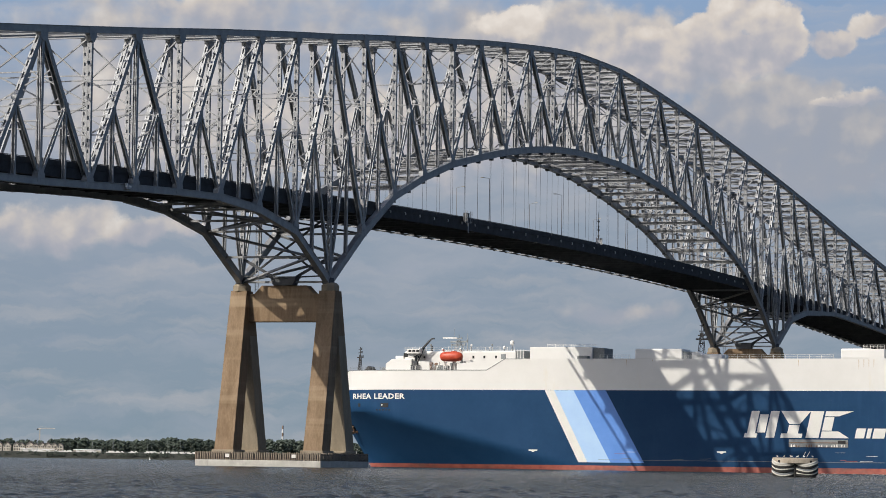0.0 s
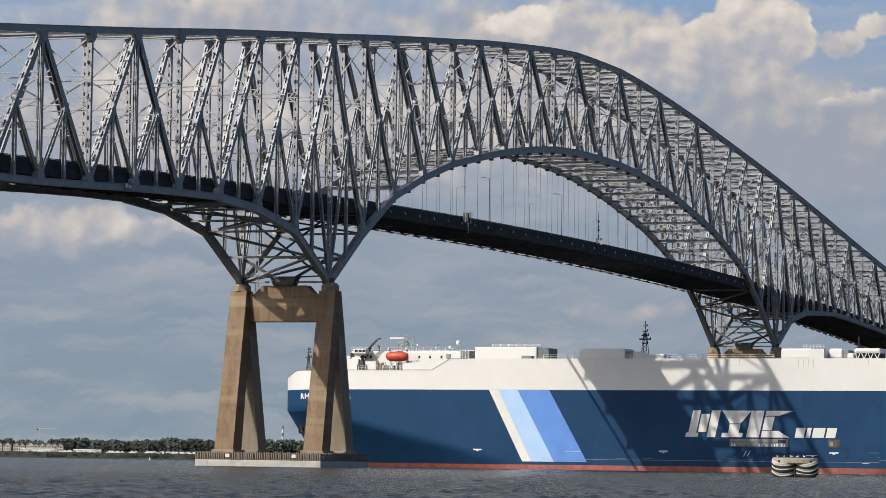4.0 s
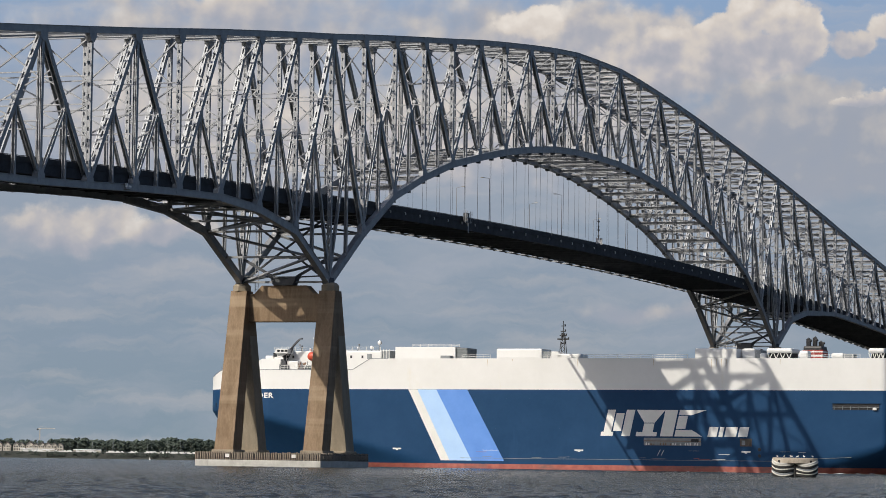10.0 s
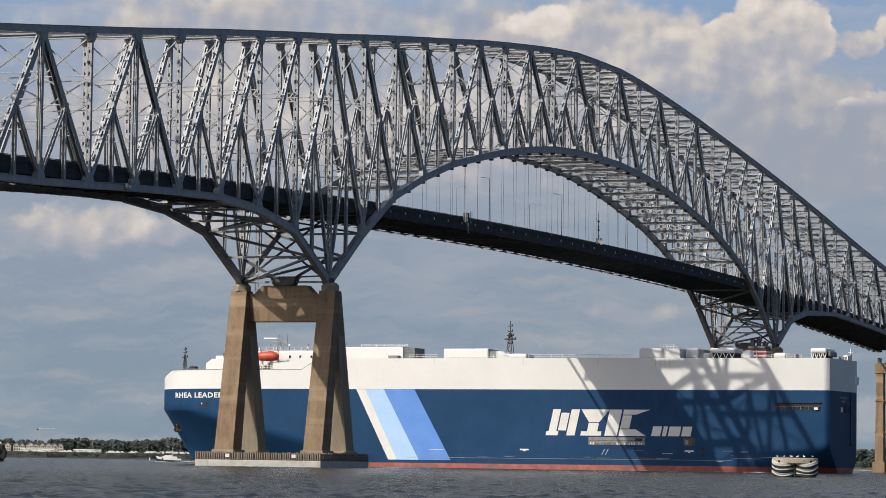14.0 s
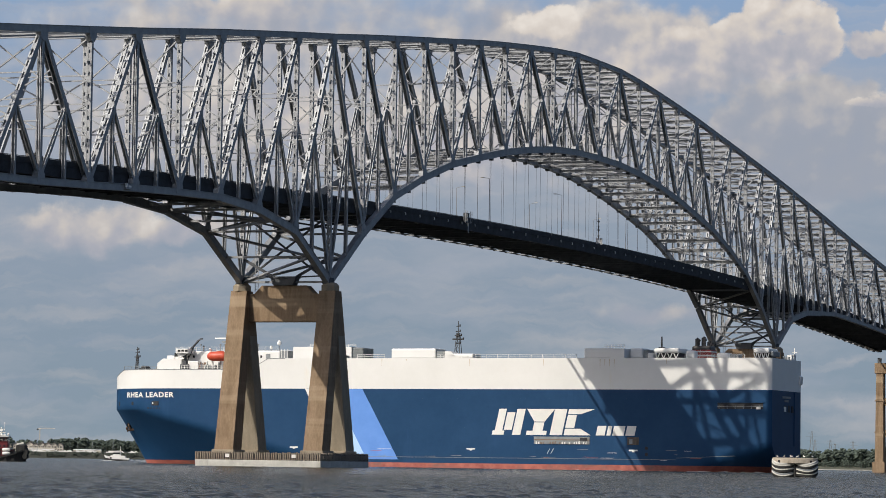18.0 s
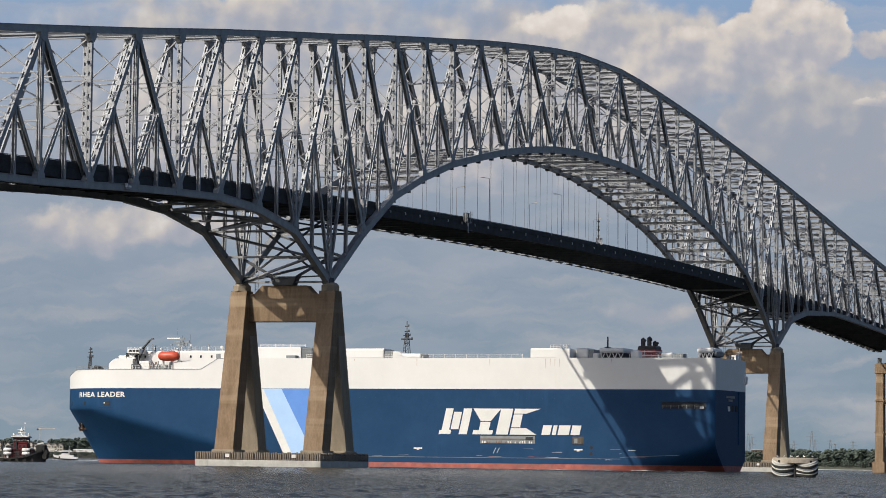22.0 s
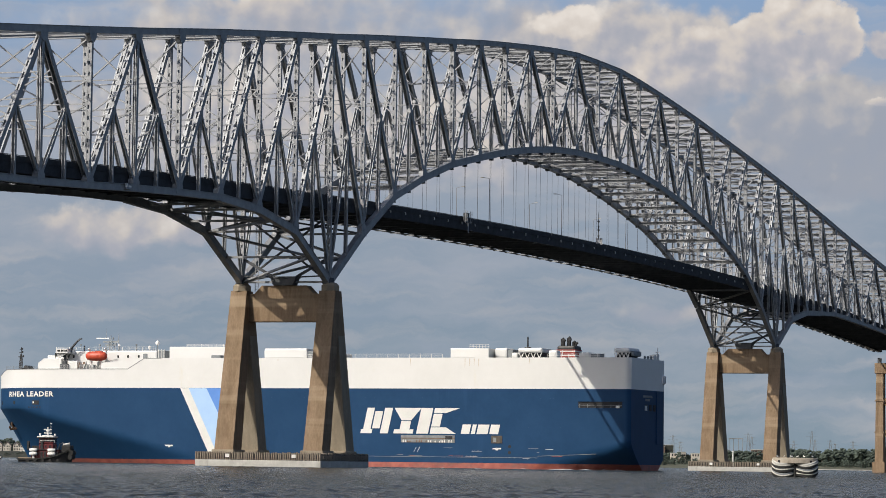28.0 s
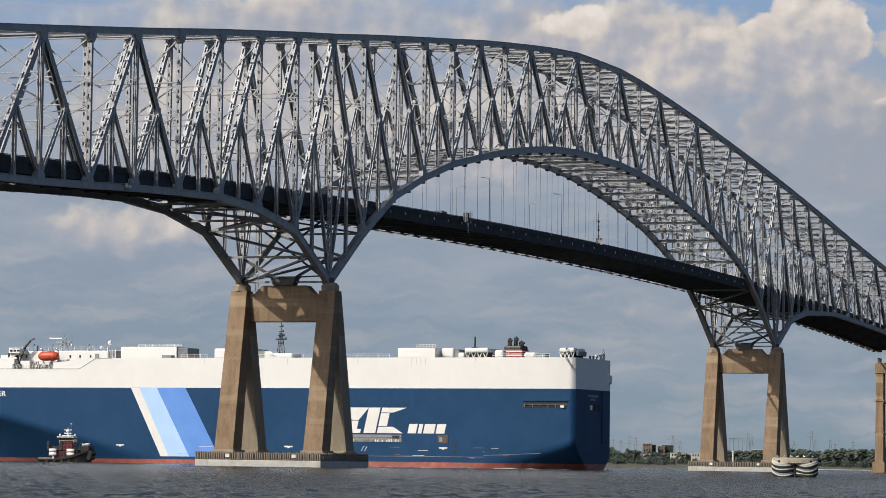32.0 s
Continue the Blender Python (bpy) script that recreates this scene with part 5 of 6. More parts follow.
# ---- pilot launch ----
def make_launch():
    t = thing("pilot_launch", "small white launch with dark hull running at speed", "boat")
    g = Geo()
    st, hw, top = [-5.6, -4, -1, 2, 4.2, 5.6], [0.9, 1, 1, 0.85, 0.5, 0.02], [1.2, 1.2, 1.3, 1.6, 1.9, 2.1]
    vs = []
    for x, h, z in zip(st, hw, top):
        vs += [(x, 1.5 * h, -0.3), (x, 1.8 * h, z), (x, -1.8 * h, z), (x, -1.5 * h, -0.3)]
    g.add(vs, [q for i in range(5) for q in ((4 * i, 4 * i + 1, 4 * i + 5, 4 * i + 4), (4 * i + 2, 4 * i + 3, 4 * i + 7, 4 * i + 6), (4 * i + 1, 4 * i + 2, 4 * i + 6, 4 * i + 5))] + [(3, 2, 1, 0)])
    part("hull", g, BLACK, t, "dark launch hull")
    part("deck_strip", Geo().prism([(-5.6, 0.55), (-5.6, 1.35), (2.2, 1.65), (2.2, 0.75)], "y", -1.86, 1.86).prism([(2.2, 0.75), (2.2, 1.65), (5.7, 2.5), (5.0, 1.3)], "y", -1.2, 1.2), WHITE, t)
    part("trunk", beveled(Geo().prism([(-3.8, 1.3), (3.6, 1.5), (2.6, 2.4), (-3.8, 2.3)], "y", -1.3, 1.3), 0.12, 1), WHITE, t)
    c = part("cabin", beveled(Geo().prism([(-1.9, 2.3), (1.9, 2.3), (1.1, 4.3), (-1.6, 4.4)], "y", -1.25, 1.25), 0.12, 1), WHITE, t, "white raked cabin with dark windows")
    part("window", Geo().prism([(-1.5, 3.0), (1.75, 3.0), (1.4, 3.75), (-1.4, 3.75)], "y", -1.29, 1.29), GLASS, c)
    part("cabin_roof", Geo().box(-1.9, 1.3, -1.4, 1.4, 4.38, 4.52), WHITE, c)
    part("after_rail", Geo().bar((-5.4, -1.5, 2.2), (-2.0, -1.5, 2.3), 0.07, 0.07).bar((-5.4, -1.5, 1.2), (-5.4, -1.5, 2.2), 0.07, 0.07).bar((-3.8, -1.5, 1.2), (-3.8, -1.5, 2.25), 0.07, 0.07), SHIP_GREY, t)
    part("mast", Geo().tube((-1.6, 0, 4.2), (-1.6, 0, 6.6), 0.07, n=5).bar((-1.6, -0.6, 5.4), (-1.6, 0.6, 5.4), 0.08, 0.08).box(-2.0, -1.2, -0.3, 0.3, 4.2, 4.7), WHITE, t)
    part("life_ring", Geo().tube((-3.4, -1.4, 2.0), (-3.4, -1.5, 2.0), 0.4, n=10), ORANGE, t)
    foam_strip(t, -14, 6, lambda x: -1.8, 3.4, 60, 7)
    return t


launch = make_launch()


# ---- mooring dolphin ----
def swept(path, r, n=7):
    """A round bar bent along a path."""
    g = Geo()
    vs = []
    for i, p in enumerate(path):
        t = (path[min(i + 1, len(path) - 1)] - path[max(i - 1, 0)]).normalized()
        a = t.cross(Vector((0, 0, 1))).normalized()
        b = a.cross(t)
        vs += [p + (a * math.cos(2 * math.pi * k / n) + b * math.sin(2 * math.pi * k / n)) * r for k in range(n)]
    m = len(path)
    fs = [(j * n + k, j * n + (k + 1) % n, (j + 1) * n + (k + 1) % n, (j + 1) * n + k) for j in range(m - 1) for k in range(n)]
    return g.add(vs, fs + [tuple(range(n - 1, -1, -1)), tuple(range((m - 1) * n, m * n))])


def make_dolphin(at):
    d = thing("mooring_dolphin", "concrete mooring dolphin hung with pale-edged rubber fenders", "dolphin", at=at)
    for y in (1.78, -1.78):
        body = lathe([(1.72, -1.2), (1.72, 2.75), (1.5, 3.0)], 24)
        part("cell", body, RUBBER, d, "", False).location = (0, y, 0)
    part("cap", beveled(Geo().prism([(2.12 * math.cos(i * math.pi / 10), 3.72 * math.sin(i * math.pi / 10)) for i in range(20)], "z", 2.25, 3.2), 0.08, 1), CAP_CONCRETE, d, "tan concrete cap")
    # belts of rubber that sag between the cell's ends, each edged with pale rope
    for y in (1.78, -1.78):
        for lv, (z_end, sag) in enumerate(((2.62, 0.78), (1.82, 0.72), (1.0, 0.62))):
            for name, dz, r, m, out in (("fender_belt", -0.3, 0.27, RUBBER, 0.06), ("rope_edge", 0.0, 0.10, ROPE, 0.20), ("belt_face", 0.24, 0.22, PALE_CONCRETE if lv == 0 else SHIP_GREY, 0.0)):
                n = 18
                path = []
                for i in range(n + 1):
                    ang = math.pi * (0.5 + i / n)
                    u = 2 * i / n - 1
                    path.append(Vector(((1.76 + out) * math.cos(ang), y - (1.76 + out) * math.sin(ang), z_end - (sag + (0.12 * math.sin(3 * lv + y) if lv else 0)) * (1 - abs(u) ** 1.7) + dz + 0.05 * math.sin(5 * u + lv + y))))
                part(name, swept(path, r), m, d)
    part("seam_post", Geo().tube((-1.25, 0, -1.0), (-1.25, 0, 2.7), 0.2, n=8), RUBBER, d)
    return d


DOLPHIN_AT = pose(-172, -157.6, 0, 0, 0, 15) @ Matrix.Scale(0.9, 4)
make_dolphin(DOLPHIN_AT)


def gull(x, y, z, rz):
    b = thing("gull", "white gull perched on the dolphin cap", "bird", "gulls on the dolphin", at=DOLPHIN_AT @ pose(x, y, z, 0, 0, rz))
    body = part("body", lathe([(0.01, -0.24), (0.07, -0.16), (0.1, 0.0), (0.08, 0.14), (0.02, 0.22)], 8), WHITE, b, "", True)
    body.matrix_basis = pose(0, 0, 0.22, 0, 78, 0)
    part("head", lathe([(0.01, -0.07), (0.06, 0), (0.01, 0.07)], 8), WHITE, b, "", True).location = (0.2, 0, 0.34)
    part("leg", Geo().tube((0, 0.03, 0), (0, 0.03, 0.16), 0.012, n=4), RUST, b)
    part("leg", Geo().tube((0, -0.03, 0), (0, -0.03, 0.16), 0.012, n=4), RUST, b)


for x, y, rz in ((-1.4, 2.9, 20), (-1.6, 1.8, 200), (-1.7, 0.6, 90), (-1.7, -0.4, 300), (-1.6, -1.5, 40), (-1.2, -2.9, 130)):
    gull(x, y, 3.2, rz)


# ---- on the roadway ----
def street_lamp(x, y, top, arm):
    z0 = deck_z(10 - (183 - x) / PANEL) - 0.1
    l = thing("street_lamp", "tall thin grey roadway lamp on the bridge parapet", "lamp", "lamps on the bridge", at=pose(x, y, z0))
    part("pole", Geo().tube((0, 0, 0), (0, 0, top), 0.11, 0.07, 8), STEEL, l)
    part("arm", Geo().tube((0, 0, top), (0, arm * 1.6, top + 0.35), 0.05, n=6), STEEL, l)
    part("lamp_head", beveled(Geo().box(-0.18, 0.18, min(arm * 1.4, arm * 2.3), max(arm * 1.4, arm * 2.3), top + 0.25, top + 0.45), 0.05, 1), PALE_CONCRETE, l)


for x in (102.1, 156.8, 211.5):
    street_lamp(x, -9.2, 10.6, 1)
for x in (74.0, 128.6, 184.3, 239.0):
    street_lamp(x, 9.2, 10.6, -1)
sign = thing("traffic_detector", "dark equipment cabinet in a cage on the parapet", "cabinet", at=pose(83.2, -10.3, deck_z(4.5) - 1.6))
part("cabinet", beveled(Geo().box(-0.7, 0.9, -0.5, 0.5, 0.6, 2.6), 0.05, 1), STEEL_DARK, sign)
for x in (-2.2, -1.0, 1.2, 2.2):
    part("cage_post", Geo().box(x - 0.06, x + 0.06, -0.7, -0.6, 0, 3.0), STEEL, sign)
for z in (0.4, 1.4, 2.4):
    part("cage_rail", Geo().box(-2.2, 2.2, -0.72, -0.62, z - 0.05, z + 0.05), STEEL, sign)
part("ladder", Geo().box(-0.2, 0.2, -0.6, -0.5, -2.2, 0.2), STEEL, sign)
aerial = thing("aerial_mast", "thin equipment mast with small antennas on the parapet", "mast", at=pose(186.9, -9.4, deck_z(10.2) - 0.2))
part("pole", Geo().tube((0, 0, 0), (0, 0, 8.6), 0.16, 0.06, 8), STEEL_DARK, aerial)
for z, w in ((3.6, 0.5), (4.5, 0.3), (5.9, 0.6), (2.0, 0.35)):
    part("antenna", Geo().box(-w, w, -0.15, 0.15, z, z + 0.35), STEEL_DARK, aerial)
part("service_cage", Geo().box(-1.6, -1.5, -0.6, 0.2, 0, 1.6).box(1.5, 1.6, -0.6, 0.2, 0, 1.6).box(-1.6, 1.6, -0.6, -0.5, 1.5, 1.6), STEEL, aerial)
# Unidentified small white fixture on the chord, built up as tray and boxes.
trolley = thing("inspection_trolley", "small pale fixture of unclear use on the bottom chord", "trolley", at=pose(-99.0, -HALF - 0.75, low_z(-99.0 / PANEL / SIDE) - 0.1))
part("tray", Geo().box(-1.1, 1.1, -0.35, 0.2, -0.25, 0.1), STEEL, trolley)
part("light_box", Geo().box(-1.0, -0.5, -0.3, 0.1, 0.1, 0.8), WHITE, trolley)
part("light_box", Geo().box(0.5, 1.05, -0.3, 0.1, 0.1, 0.45), WHITE, trolley)
# small navigation and roadway lights along the fascia
for j in range(4, 38):
    x = sx(j / 2)
    part("fascia_light", Geo().box(x - 0.12, x + 0.12, -HALF + 0.42, -HALF + 0.6, deck_z(j / 2) - 1.75, deck_z(j / 2) - 1.2).box(x - 0.3, x, -HALF + 0.42, -HALF + 0.6, deck_z(j / 2) - 1.35, deck_z(j / 2) - 1.2), WHITE, bridge)


def make_car():
    c = thing("car", "dark sport utility car driving across the bridge", "car")
    part("body", beveled(Geo().prism([(-2.3, 0.45), (2.3, 0.45), (2.35, 0.95), (1.2, 1.08), (-2.3, 1.12)], "y", -0.9, 0.9), 0.08, 2), BLACK, c)
    part("cabin", beveled(Geo().prism([(-2.25, 1.1), (1.15, 1.06), (0.35, 1.72), (-1.9, 1.78)], "y", -0.82, 0.82), 0.1, 2), BLACK, c)
    for y in (-0.84, 0.84):
        part("side_window", Geo().prism([(-1.9, 1.18), (0.8, 1.15), (0.3, 1.62), (-1.75, 1.66)], "y", y - 0.02, y + 0.02), GLASS, c)
    for x in (-1.45, 1.45):
        for y in (-0.85, 0.85):
            w = part("wheel", Geo().tube((x, y - 0.11, 0.36), (x, y + 0.11, 0.36), 0.36, n=14), RUBBER, c)
            part("rim", Geo().tube((x, y - 0.125, 0.36), (x, y + 0.125, 0.36), 0.2, n=10), STEEL, w)
    for y in (-0.65, 0.65):
        part("headlight", Geo().box(2.28, 2.36, y - 0.18, y + 0.18, 0.72, 0.88), WHITE, c)
        part("tail_light", Geo().box(-2.36, -2.28, y - 0.14, y + 0.14, 0.85, 1.05), ORANGE, c)
    for o in c.children_recursive:
        o.data.transform(Matrix.Scale(1.14, 4))
    return c


car = make_car()

# access ladder and platform between tower legs
for x in (0, 20 * PANEL):
    lad = thing("access_ladder", "steel access ladder from pier top to truss", "ladder", at=pose(x, 6.6, 37.3))
    for y in (-0.35, 0.35):
        part("stile", Geo().box(-0.06, 0.06, y - 0.06, y + 0.06, 0, 14), STEEL, lad)
    for i in range(20):
        part("rung", Geo().box(-0.04, 0.04, -0.35, 0.35, 0.6 + 0.68 * i, 0.68 + 0.68 * i), STEEL, lad)


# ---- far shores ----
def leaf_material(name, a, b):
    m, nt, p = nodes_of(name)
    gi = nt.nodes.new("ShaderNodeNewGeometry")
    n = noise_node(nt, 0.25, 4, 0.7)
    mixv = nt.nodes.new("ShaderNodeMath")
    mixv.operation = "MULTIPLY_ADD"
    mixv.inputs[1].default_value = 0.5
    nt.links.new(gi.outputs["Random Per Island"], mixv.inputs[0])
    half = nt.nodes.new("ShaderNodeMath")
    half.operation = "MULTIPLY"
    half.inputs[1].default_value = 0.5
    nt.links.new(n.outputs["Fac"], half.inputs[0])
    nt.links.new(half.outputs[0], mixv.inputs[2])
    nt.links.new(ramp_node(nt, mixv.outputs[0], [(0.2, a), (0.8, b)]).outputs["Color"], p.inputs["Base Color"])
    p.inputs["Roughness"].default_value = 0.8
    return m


# Leaf green greyed and lifted towards the haze of the distance.
LEAF = leaf_material("hazy_summer_foliage", (0.042, 0.058, 0.046), (0.076, 0.098, 0.074))
GRASS = surface("bank_grass", (0.07, 0.075, 0.045), (0.12, 0.12, 0.075), 0.05, 0.9, grain=0.2)
MUD = surface("shore_rock", (0.032, 0.036, 0.028), (0.06, 0.062, 0.05), 0.2, 0.9, grain=0.3)
SAND = surface("pale_beach", (0.38, 0.35, 0.30), (0.5, 0.47, 0.42), 0.1, 0.9)
BRICK = surface("weathered_brick", (0.16, 0.11, 0.085), (0.26, 0.19, 0.15), 0.4, 0.9, grain=0.2)
ROOF = surface("shingle_roof", (0.12, 0.10, 0.09), (0.2, 0.17, 0.15), 0.5, 0.9)
SIDING = surface("cream_siding", (0.48, 0.44, 0.37), (0.60, 0.55, 0.47), 0.3, 0.7)
RIGHT = Vector((0.3537, -0.9354, 0))
AHEAD = Vector((0.9354, 0.3537, 0))


def shore_frame(far):
    m = Matrix.Identity(4)
    for i, ax in enumerate((RIGHT, AHEAD, Vector((0, 0, 1)))):
        m.col[i][:3] = ax
    m.translation = Vector((EYE.x, EYE.y, 0)) + AHEAD * far
    return m


ICO = bmesh.new()
bmesh.ops.create_icosphere(ICO, subdivisions=1, radius=1.0)
ICO_V = np.array([v.co[:] for v in ICO.verts])
ICO_F = np.array([[v.index for v in f.verts] for f in ICO.faces])
ICO.free()


def woods(name, label, far, x0, x1, depth, count, h0, h1, seed, base_z=1.0, clumps=44):
    """Far woods: trunks and crowns of many uneven leaf clumps."""
    r = np.random.RandomState(seed)
    vs, fs, n = [], [], 0
    trunks = Geo()
    for i in range(count):
        x = r.uniform(x0, x1)
        d = r.uniform(0, depth)
        h = r.uniform(h0, h1) * (0.94 + 0.08 * math.sin(x * 0.013 + seed) + 0.07 * math.sin(x * 0.06))
        w = h * r.uniform(0.30, 0.52)
        trunks.tube((x, d, base_z - 1), (x, d, base_z + h * 0.5), 0.35, 0.15, 5)
        for _ in range(r.randint(clumps - 6, clumps + 8)):
            t = r.uniform(0.03, 1.0)
            spread = w * math.sqrt(max(0.05, 1 - (2 * t - 0.85) ** 2 * 0.8))
            turn, out = r.uniform(0, 2 * math.pi), math.sqrt(r.uniform(0, 1)) * spread
            c = np.array((x + out * math.cos(turn), d + out * math.sin(turn), base_z + h * t * 0.93))
            s = w * r.uniform(0.13, 0.27)
            v = ICO_V * (s * np.array((1.2, 1.2, 0.8))) * (1 + r.uniform(-0.42, 0.42, (len(ICO_V), 1))) + c
            vs.append(v)
            fs.append(ICO_F + n)
            n += len(v)
    vs, fs = np.vstack(vs), np.vstack(fs)
    me = bpy.data.meshes.new(name)
    me.from_pydata(vs.tolist(), [], fs.tolist())
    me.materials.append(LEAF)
    me.update()
    ob = new(name, me)
    ob.matrix_basis = shore_frame(far)
    tagged(ob, label, "trees", kind="stuff")
    part("trunk", trunks, TIMBER, ob)
    return ob


def px_to_m(px, far):
    return far * (px - 784) / 5900.0


FAR_L, FAR_R = 3500.0, 2500.0
bank_l = tagged(part("shore_bank", Geo().prism([(-6, -1), (0, 1.5), (12, 6.4), (60, 7.4), (600, 8.0), (600, -1)], "x", px_to_m(-500, FAR_L), px_to_m(760, FAR_L)), MUD), "dark rocky river bank on the far shore", "shore", kind="structure")
bank_l.matrix_basis = shore_frame(FAR_L)
bank_r = tagged(part("shore_bank", Geo().prism([(-30, -0.6), (0, 0.5), (40, 2.2), (120, 3.4), (700, 3.8), (700, -1)], "x", px_to_m(880, FAR_R), px_to_m(1900, FAR_R)), GRASS), "low grassy bank across the river", "shore", kind="structure")
bank_r.matrix_basis = shore_frame(FAR_R)
beach = tagged(part("shore_beach", Geo().prism([(-34, -0.5), (-31, 0.25), (-16, 0.45), (-14, -0.5)], "x", px_to_m(1300, FAR_R), px_to_m(1900, FAR_R)), SAND), "narrow pale beach below the bank", "shore", kind="structure")
beach.matrix_basis = shore_frame(FAR_R)
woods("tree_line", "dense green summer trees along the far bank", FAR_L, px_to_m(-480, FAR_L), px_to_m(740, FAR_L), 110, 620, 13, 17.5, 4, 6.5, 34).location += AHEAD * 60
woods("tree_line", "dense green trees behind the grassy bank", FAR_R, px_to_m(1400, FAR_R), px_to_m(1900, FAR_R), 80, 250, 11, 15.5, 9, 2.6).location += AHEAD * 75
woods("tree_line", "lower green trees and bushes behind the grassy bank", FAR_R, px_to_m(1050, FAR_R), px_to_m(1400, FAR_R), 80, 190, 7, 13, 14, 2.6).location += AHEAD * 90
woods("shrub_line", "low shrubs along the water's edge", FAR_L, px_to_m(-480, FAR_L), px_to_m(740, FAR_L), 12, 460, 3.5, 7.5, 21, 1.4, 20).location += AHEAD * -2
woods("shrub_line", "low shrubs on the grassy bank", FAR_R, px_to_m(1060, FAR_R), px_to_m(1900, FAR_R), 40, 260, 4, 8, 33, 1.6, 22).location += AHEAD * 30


def town_house(px, w, h):
    t = thing("town_house", "cream gabled town house with dark roof", "house", "houses on the far bank", at=shore_frame(FAR_L) @ Matrix.Translation((px_to_m(px, FAR_L), 42, 7.0)))
    part("wall", Geo().prism([(-w / 2, 0), (w / 2, 0), (w / 2, h), (0, h + w * 0.42), (-w / 2, h)], "y", 0, 9), SIDING, t)
    part("roof", Geo().bar((-w / 2 - 0.4, 4.3, h - 0.2), (0, 4.3, h + w * 0.42 + 0.25), 10.4, 0.35).bar((w / 2 + 0.4, 4.3, h - 0.2), (0, 4.3, h + w * 0.42 + 0.25), 10.4, 0.35), ROOF, t)
    for z in (1.2, 4.0):
        for x in (-w * 0.28, w * 0.05, w * 0.3):
            part("window", Geo().box(x - 0.45, x + 0.45, -0.08, 0.05, z, z + 1.4), GLASS, t)


for i, px in enumerate((-22, -8, 6, 22, 32, 47, 57, 68, 79, 90, 101)):
    town_house(px, 5.4 + (i % 3) * 1.2, 6.0 + (i % 2) * 0.8)
rnd = random.Random(17)
for i in range(46):
    px = rnd.uniform(40, 345)
    b = thing("moored_boat", "small white moored motor boat by the far bank", "boat", "boats by the far bank", at=shore_frame(FAR_L) @ Matrix.Translation((px_to_m(px, FAR_L), rnd.uniform(14, 22), 6.5)))
    l = rnd.uniform(2.5, 5.0)
    part("hull", Geo().prism([(-l, 0.8), (-l * 0.9, -0.2), (l * 0.7, -0.2), (l, 1.1)], "y", -1.2, 1.2), WHITE, b)
    part("cabin", beveled(Geo().box(-l * 0.4, l * 0.35, -0.9, 0.9, 0.9, 2.0), 0.15, 1), WHITE, b)
    if i % 3 == 0:
        part("mast", Geo().tube((0, 0, 1.5), (0, 0, rnd.uniform(9, 14)), 0.09, n=5), SHIP_GREY, b)
for px0, px1 in ((33, 66), (66, 94), (128, 178)):
    sh = thing("boat_shed", "long low white boat shed on the far bank", "shed", "boat sheds", at=shore_frame(FAR_L) @ Matrix.Translation((px_to_m(px0, FAR_L), 24, 6.6)))
    w = px_to_m(px1, FAR_L) - px_to_m(px0, FAR_L)
    part("wall", Geo().box(0.3, w - 0.3, 0, 6, 0, 2.2), SIDING, sh)
    part("roof", Geo().prism([(-0.5, 2.2), (6.5, 2.2), (3, 3.0)], "x", 0, w), WHITE, sh)
# tower crane and striped stack
cr = thing("tower_crane", "pale tower crane above the far houses", "crane", at=shore_frame(FAR_L) @ Matrix.Translation((px_to_m(73, FAR_L + 140), 140, 7.5)))
part("crane_tower", Geo().ladder((0, 0, 0), (0, 0, 24.5), 0.9, 0.8, 2.0, (1, 0, 0)), SIDING, cr)
part("jib", Geo().bar((-2, 0, 24.3), (17, 0, 24.3), 0.5, 0.5).bar((0, 0, 26.5), (17, 0, 24.4), 0.15, 0.15).bar((0, 0, 24.3), (0, 0, 26.5), 0.4, 0.4), SIDING, cr)
part("counterweight", Geo().box(-3.4, -1.6, -0.8, 0.8, 22.6, 24.3), MUD, cr)
stk = thing("striped_stack", "red and white striped chimney stack far off", "chimney", at=shore_frame(FAR_L) @ Matrix.Translation((px_to_m(502, FAR_L + 200), 200, 7.5)))
for i in range(8):
    part("stack_band", Geo().tube((0, 0, 4 * i), (0, 0, 4 * i + 4), 1.25 - 0.05 * i, 1.2 - 0.05 * i, 12), RUST if i % 2 else WHITE, stk)
buoy = thing("channel_buoy", "small white channel buoy floating near the far bank", "buoy", at=shore_frame(2300.0) @ Matrix.Translation((px_to_m(268, 2300.0), 0, 0)))
part("float", lathe([(0.5, -0.4), (0.6, 0.3), (0.3, 0.6), (0.18, 1.6), (0.02, 1.9)], 10), WHITE, buoy)


post = thing("navigation_light", "white navigation light post on the pier fender", "light", at=pose(20 * PANEL - 12.2, 0.0, 2.85))
part("post", Geo().tube((0, 0, -1.4), (0, 0, 3.0), 0.28, 0.22, 8), WHITE, post)
part("lantern", Geo().tube((0, 0, 3.0), (0, 0, 3.5), 0.4, n=8), WHITE, post)


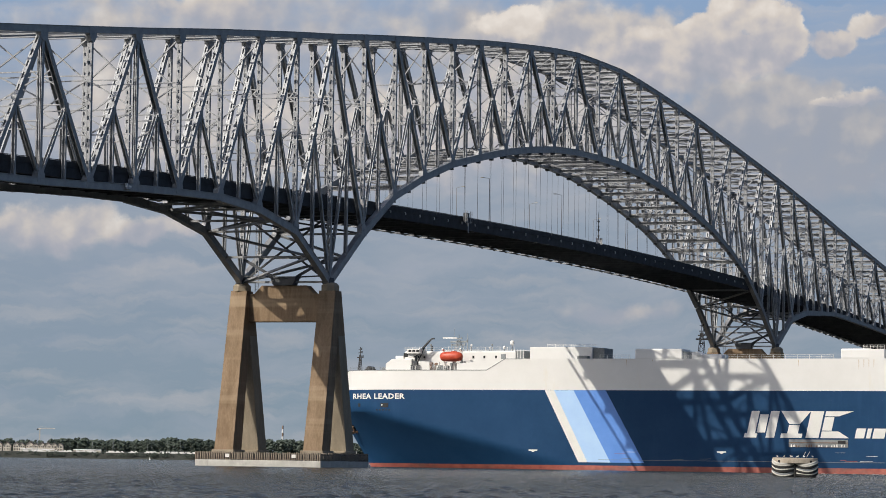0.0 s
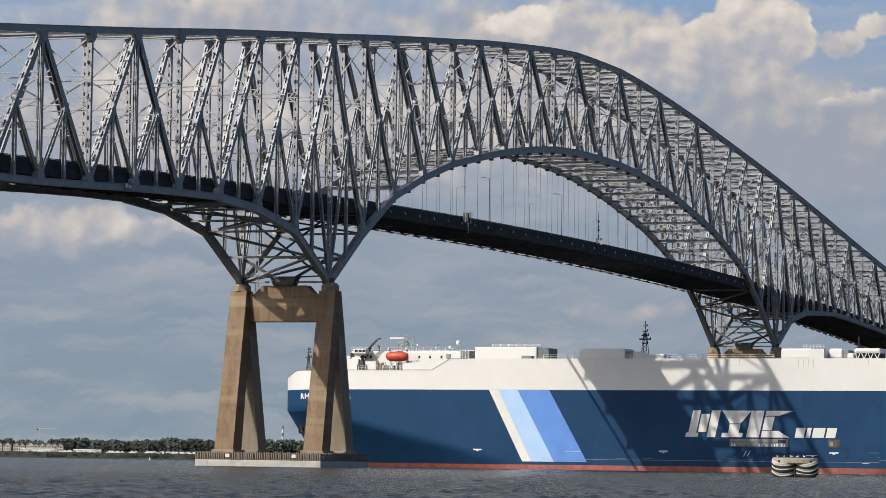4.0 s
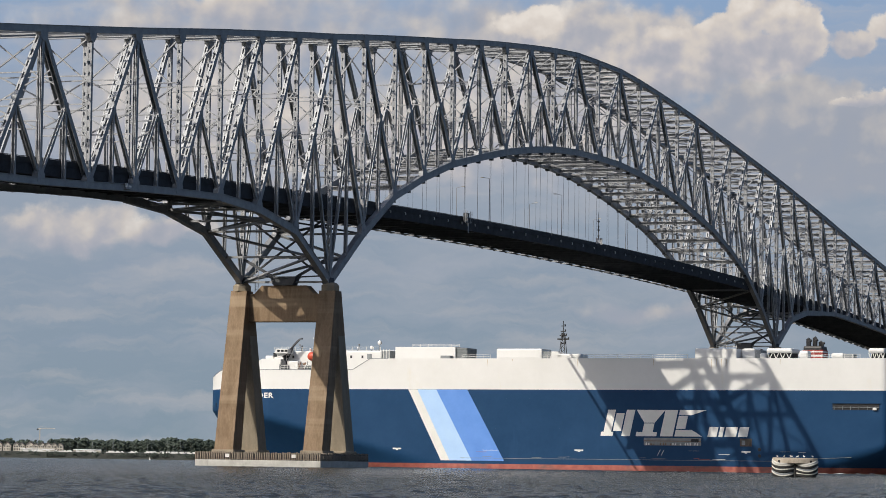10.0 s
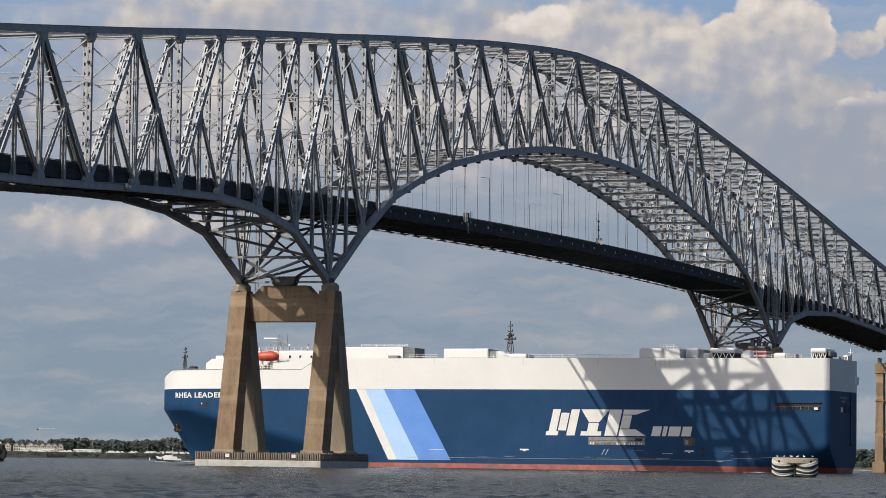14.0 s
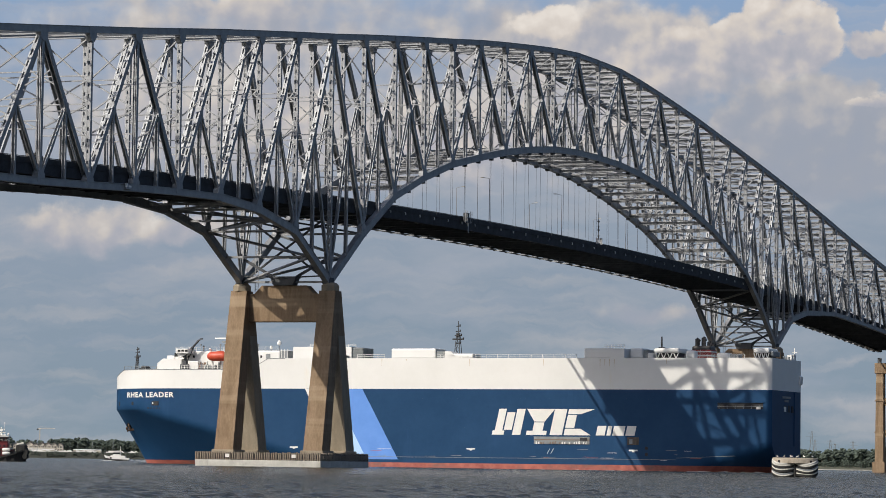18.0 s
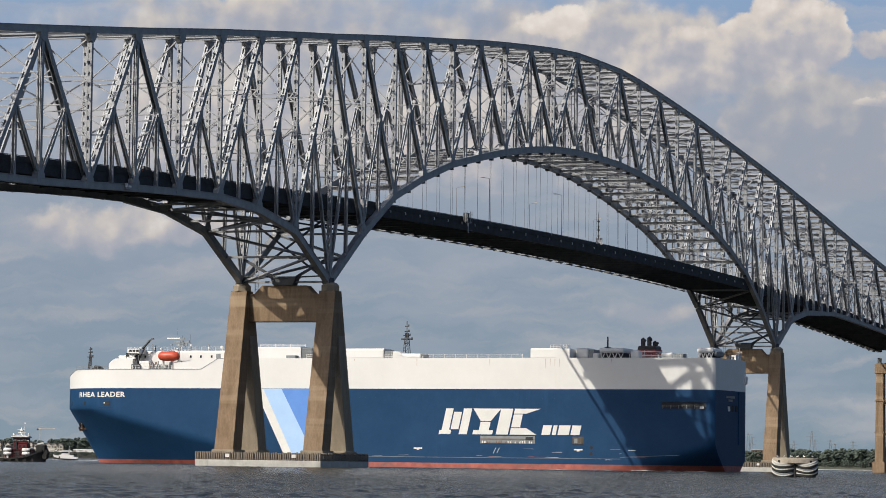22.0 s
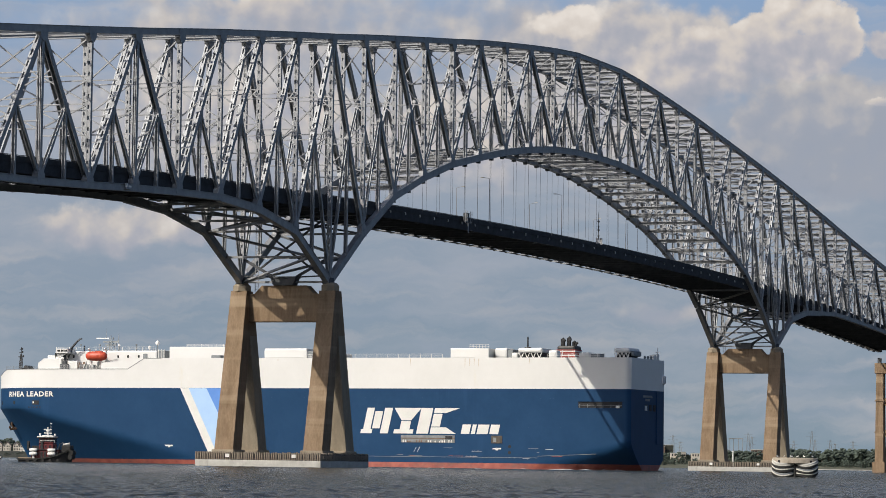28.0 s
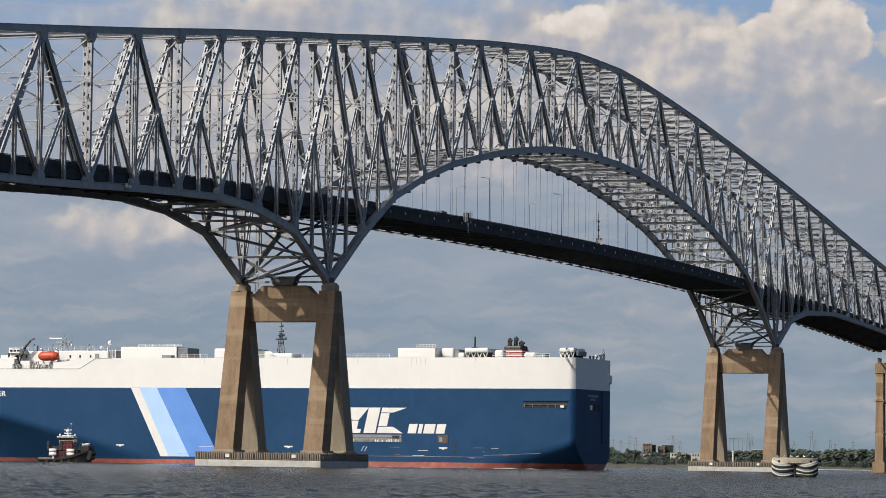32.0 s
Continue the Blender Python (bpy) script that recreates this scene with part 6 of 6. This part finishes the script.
def pylon(px, h, far=FAR_R, back=300):
    p = thing("power_pylon", "grey lattice power pylon beyond the trees", "pylon", "power pylons", at=shore_frame(far) @ Matrix.Translation((px_to_m(px, far + back), back, 3)))
    g = Geo()
    for s in (-1, 1):
        g.bar((s * h * 0.09, 0, 0), (s * 0.4, 0, h), 0.22, 0.22)
        g.bar((s * h * 0.09, 3, 0), (s * 0.4, 1, h), 0.22, 0.22)
    for i in range(7):
        a, b = i / 7, (i + 1) / 7
        w0, w1 = h * 0.09 * (1 - a) + 0.4 * a, h * 0.09 * (1 - b) + 0.4 * b
        g.bar((-w0, 0, h * a), (w1, 0, h * b), 0.11, 0.11).bar((w0, 0, h * a), (-w1, 0, h * b), 0.11, 0.11)
    part("tower", g, SHIP_GREY, p)
    for q, w in ((0.72, 0.14), (0.84, 0.18), (0.95, 0.12)):
        part("cross_arm", Geo().bar((-h * w, 0, h * q), (h * w, 0, h * q), 0.2, 0.2), SHIP_GREY, p)


for px, h in ((1086, 20), (1100, 19), (1115, 23), (1126, 22), (1192, 24), (1205, 19), (1262, 22), (1277, 25), (1325, 27), (1331, 24), (1405, 21), (1437, 29), (1443, 22), (1470, 22), (1478, 19), (1510, 21)):
    pylon(px, h)
gan = thing("switchyard_gantry", "steel switchyard gantry beyond the trees", "gantry", at=shore_frame(FAR_R) @ Matrix.Translation((px_to_m(1303, FAR_R + 260), 260, 3)))
for x in (-5.6, -2, 2, 5.6):
    part("post", Geo().bar((x, 0, 0), (x, 0, 22), 0.5, 0.5), SHIP_GREY, gan)
part("beam", Geo().bar((-6, 0, 21.6), (6, 0, 21.6), 0.6, 0.8), SHIP_GREY, gan)
for px, w, h, m, back in ((1147, 7, 16, BRICK, 200), (1153, 8, 15, MUD, 205), (1172, 5, 14, BRICK, 210), (1183, 9, 15, MUD, 215), (1141, 9, 7, SIDING, 100), (1200, 10, 8, SIDING, 104), (1208, 6, 9, SIDING, 106), (1233, 7, 8, SIDING, 100), (1345, 12, 12, BRICK, 190), (1320, 10, 8, MUD, 180)):
    bd = thing("industrial_building", "plain low industrial building among far trees", "building", "industrial buildings", at=shore_frame(FAR_R) @ Matrix.Translation((px_to_m(px, FAR_R + back), back, 3)))
    part("wall", Geo().box(-w / 2, w / 2, 0, 10, 0, h), m, bd)
    part("roof", Geo().box(-w / 2 - 0.3, w / 2 + 0.3, -0.3, 10.3, h, h + 0.5), PALE_CONCRETE, bd)
    for i in range(int(w // 2)):
        for z in range(2, int(h) - 1, 4):
            part("window", Geo().box(-w / 2 + 0.6 + 2 * i, -w / 2 + 1.6 + 2 * i, -0.06, 0.05, z, z + 1.5), GLASS, bd)


# ---- what moves ----
def motions():
    walk(ship, [(t, pose(x, y, -0.18, 0, 0.16, rz)) for t, x, y, rz in SHIP_ROWS])
    right = VIEW.to_3x3() @ Vector((1, 0, 0))
    base = backdrop.matrix_basis.copy()
    walk(backdrop, [(t, Matrix.Translation(right * (d * SKY_SCALE)) @ base) for t, d in ((0, 0), (16, 56), (32, 113))])
    walk(tug, [(t, pose(140, y, -0.4, 0, 0, rz)) for t, y, rz in ((0, 174, -70), (16.5, 145.4, -70), (19, 141.3, -72), (23, 135.5, -74), (28, 129.0, -78), (32, 123.0, -84))])
    walk(launch, [(t, pose(x, y, 0, 0, 0, 111)) for t, x, y in ((0, 737.1, 284.9), (12.5, 710.9, 354.4), (21.5, 692.4, 403.3), (32, 671.1, 459.7))])
    walk(car, [(t, pose(x, -6.0, deck_z(x / PANEL / (SIDE if x < 0 else 1)) - 0.92)) for t, x in [(i * 2.0, -216 + 0.2773 * (i * 2.0) ** 2) for i in range(16)] + [(31, 57.5), (32, 78.5)]])
    walk(water, [(0, pose(0, 0, 0)), (16, pose(-2.2, 3.0, 0)), (32, pose(-4.5, 6.0, 0))])


motions()
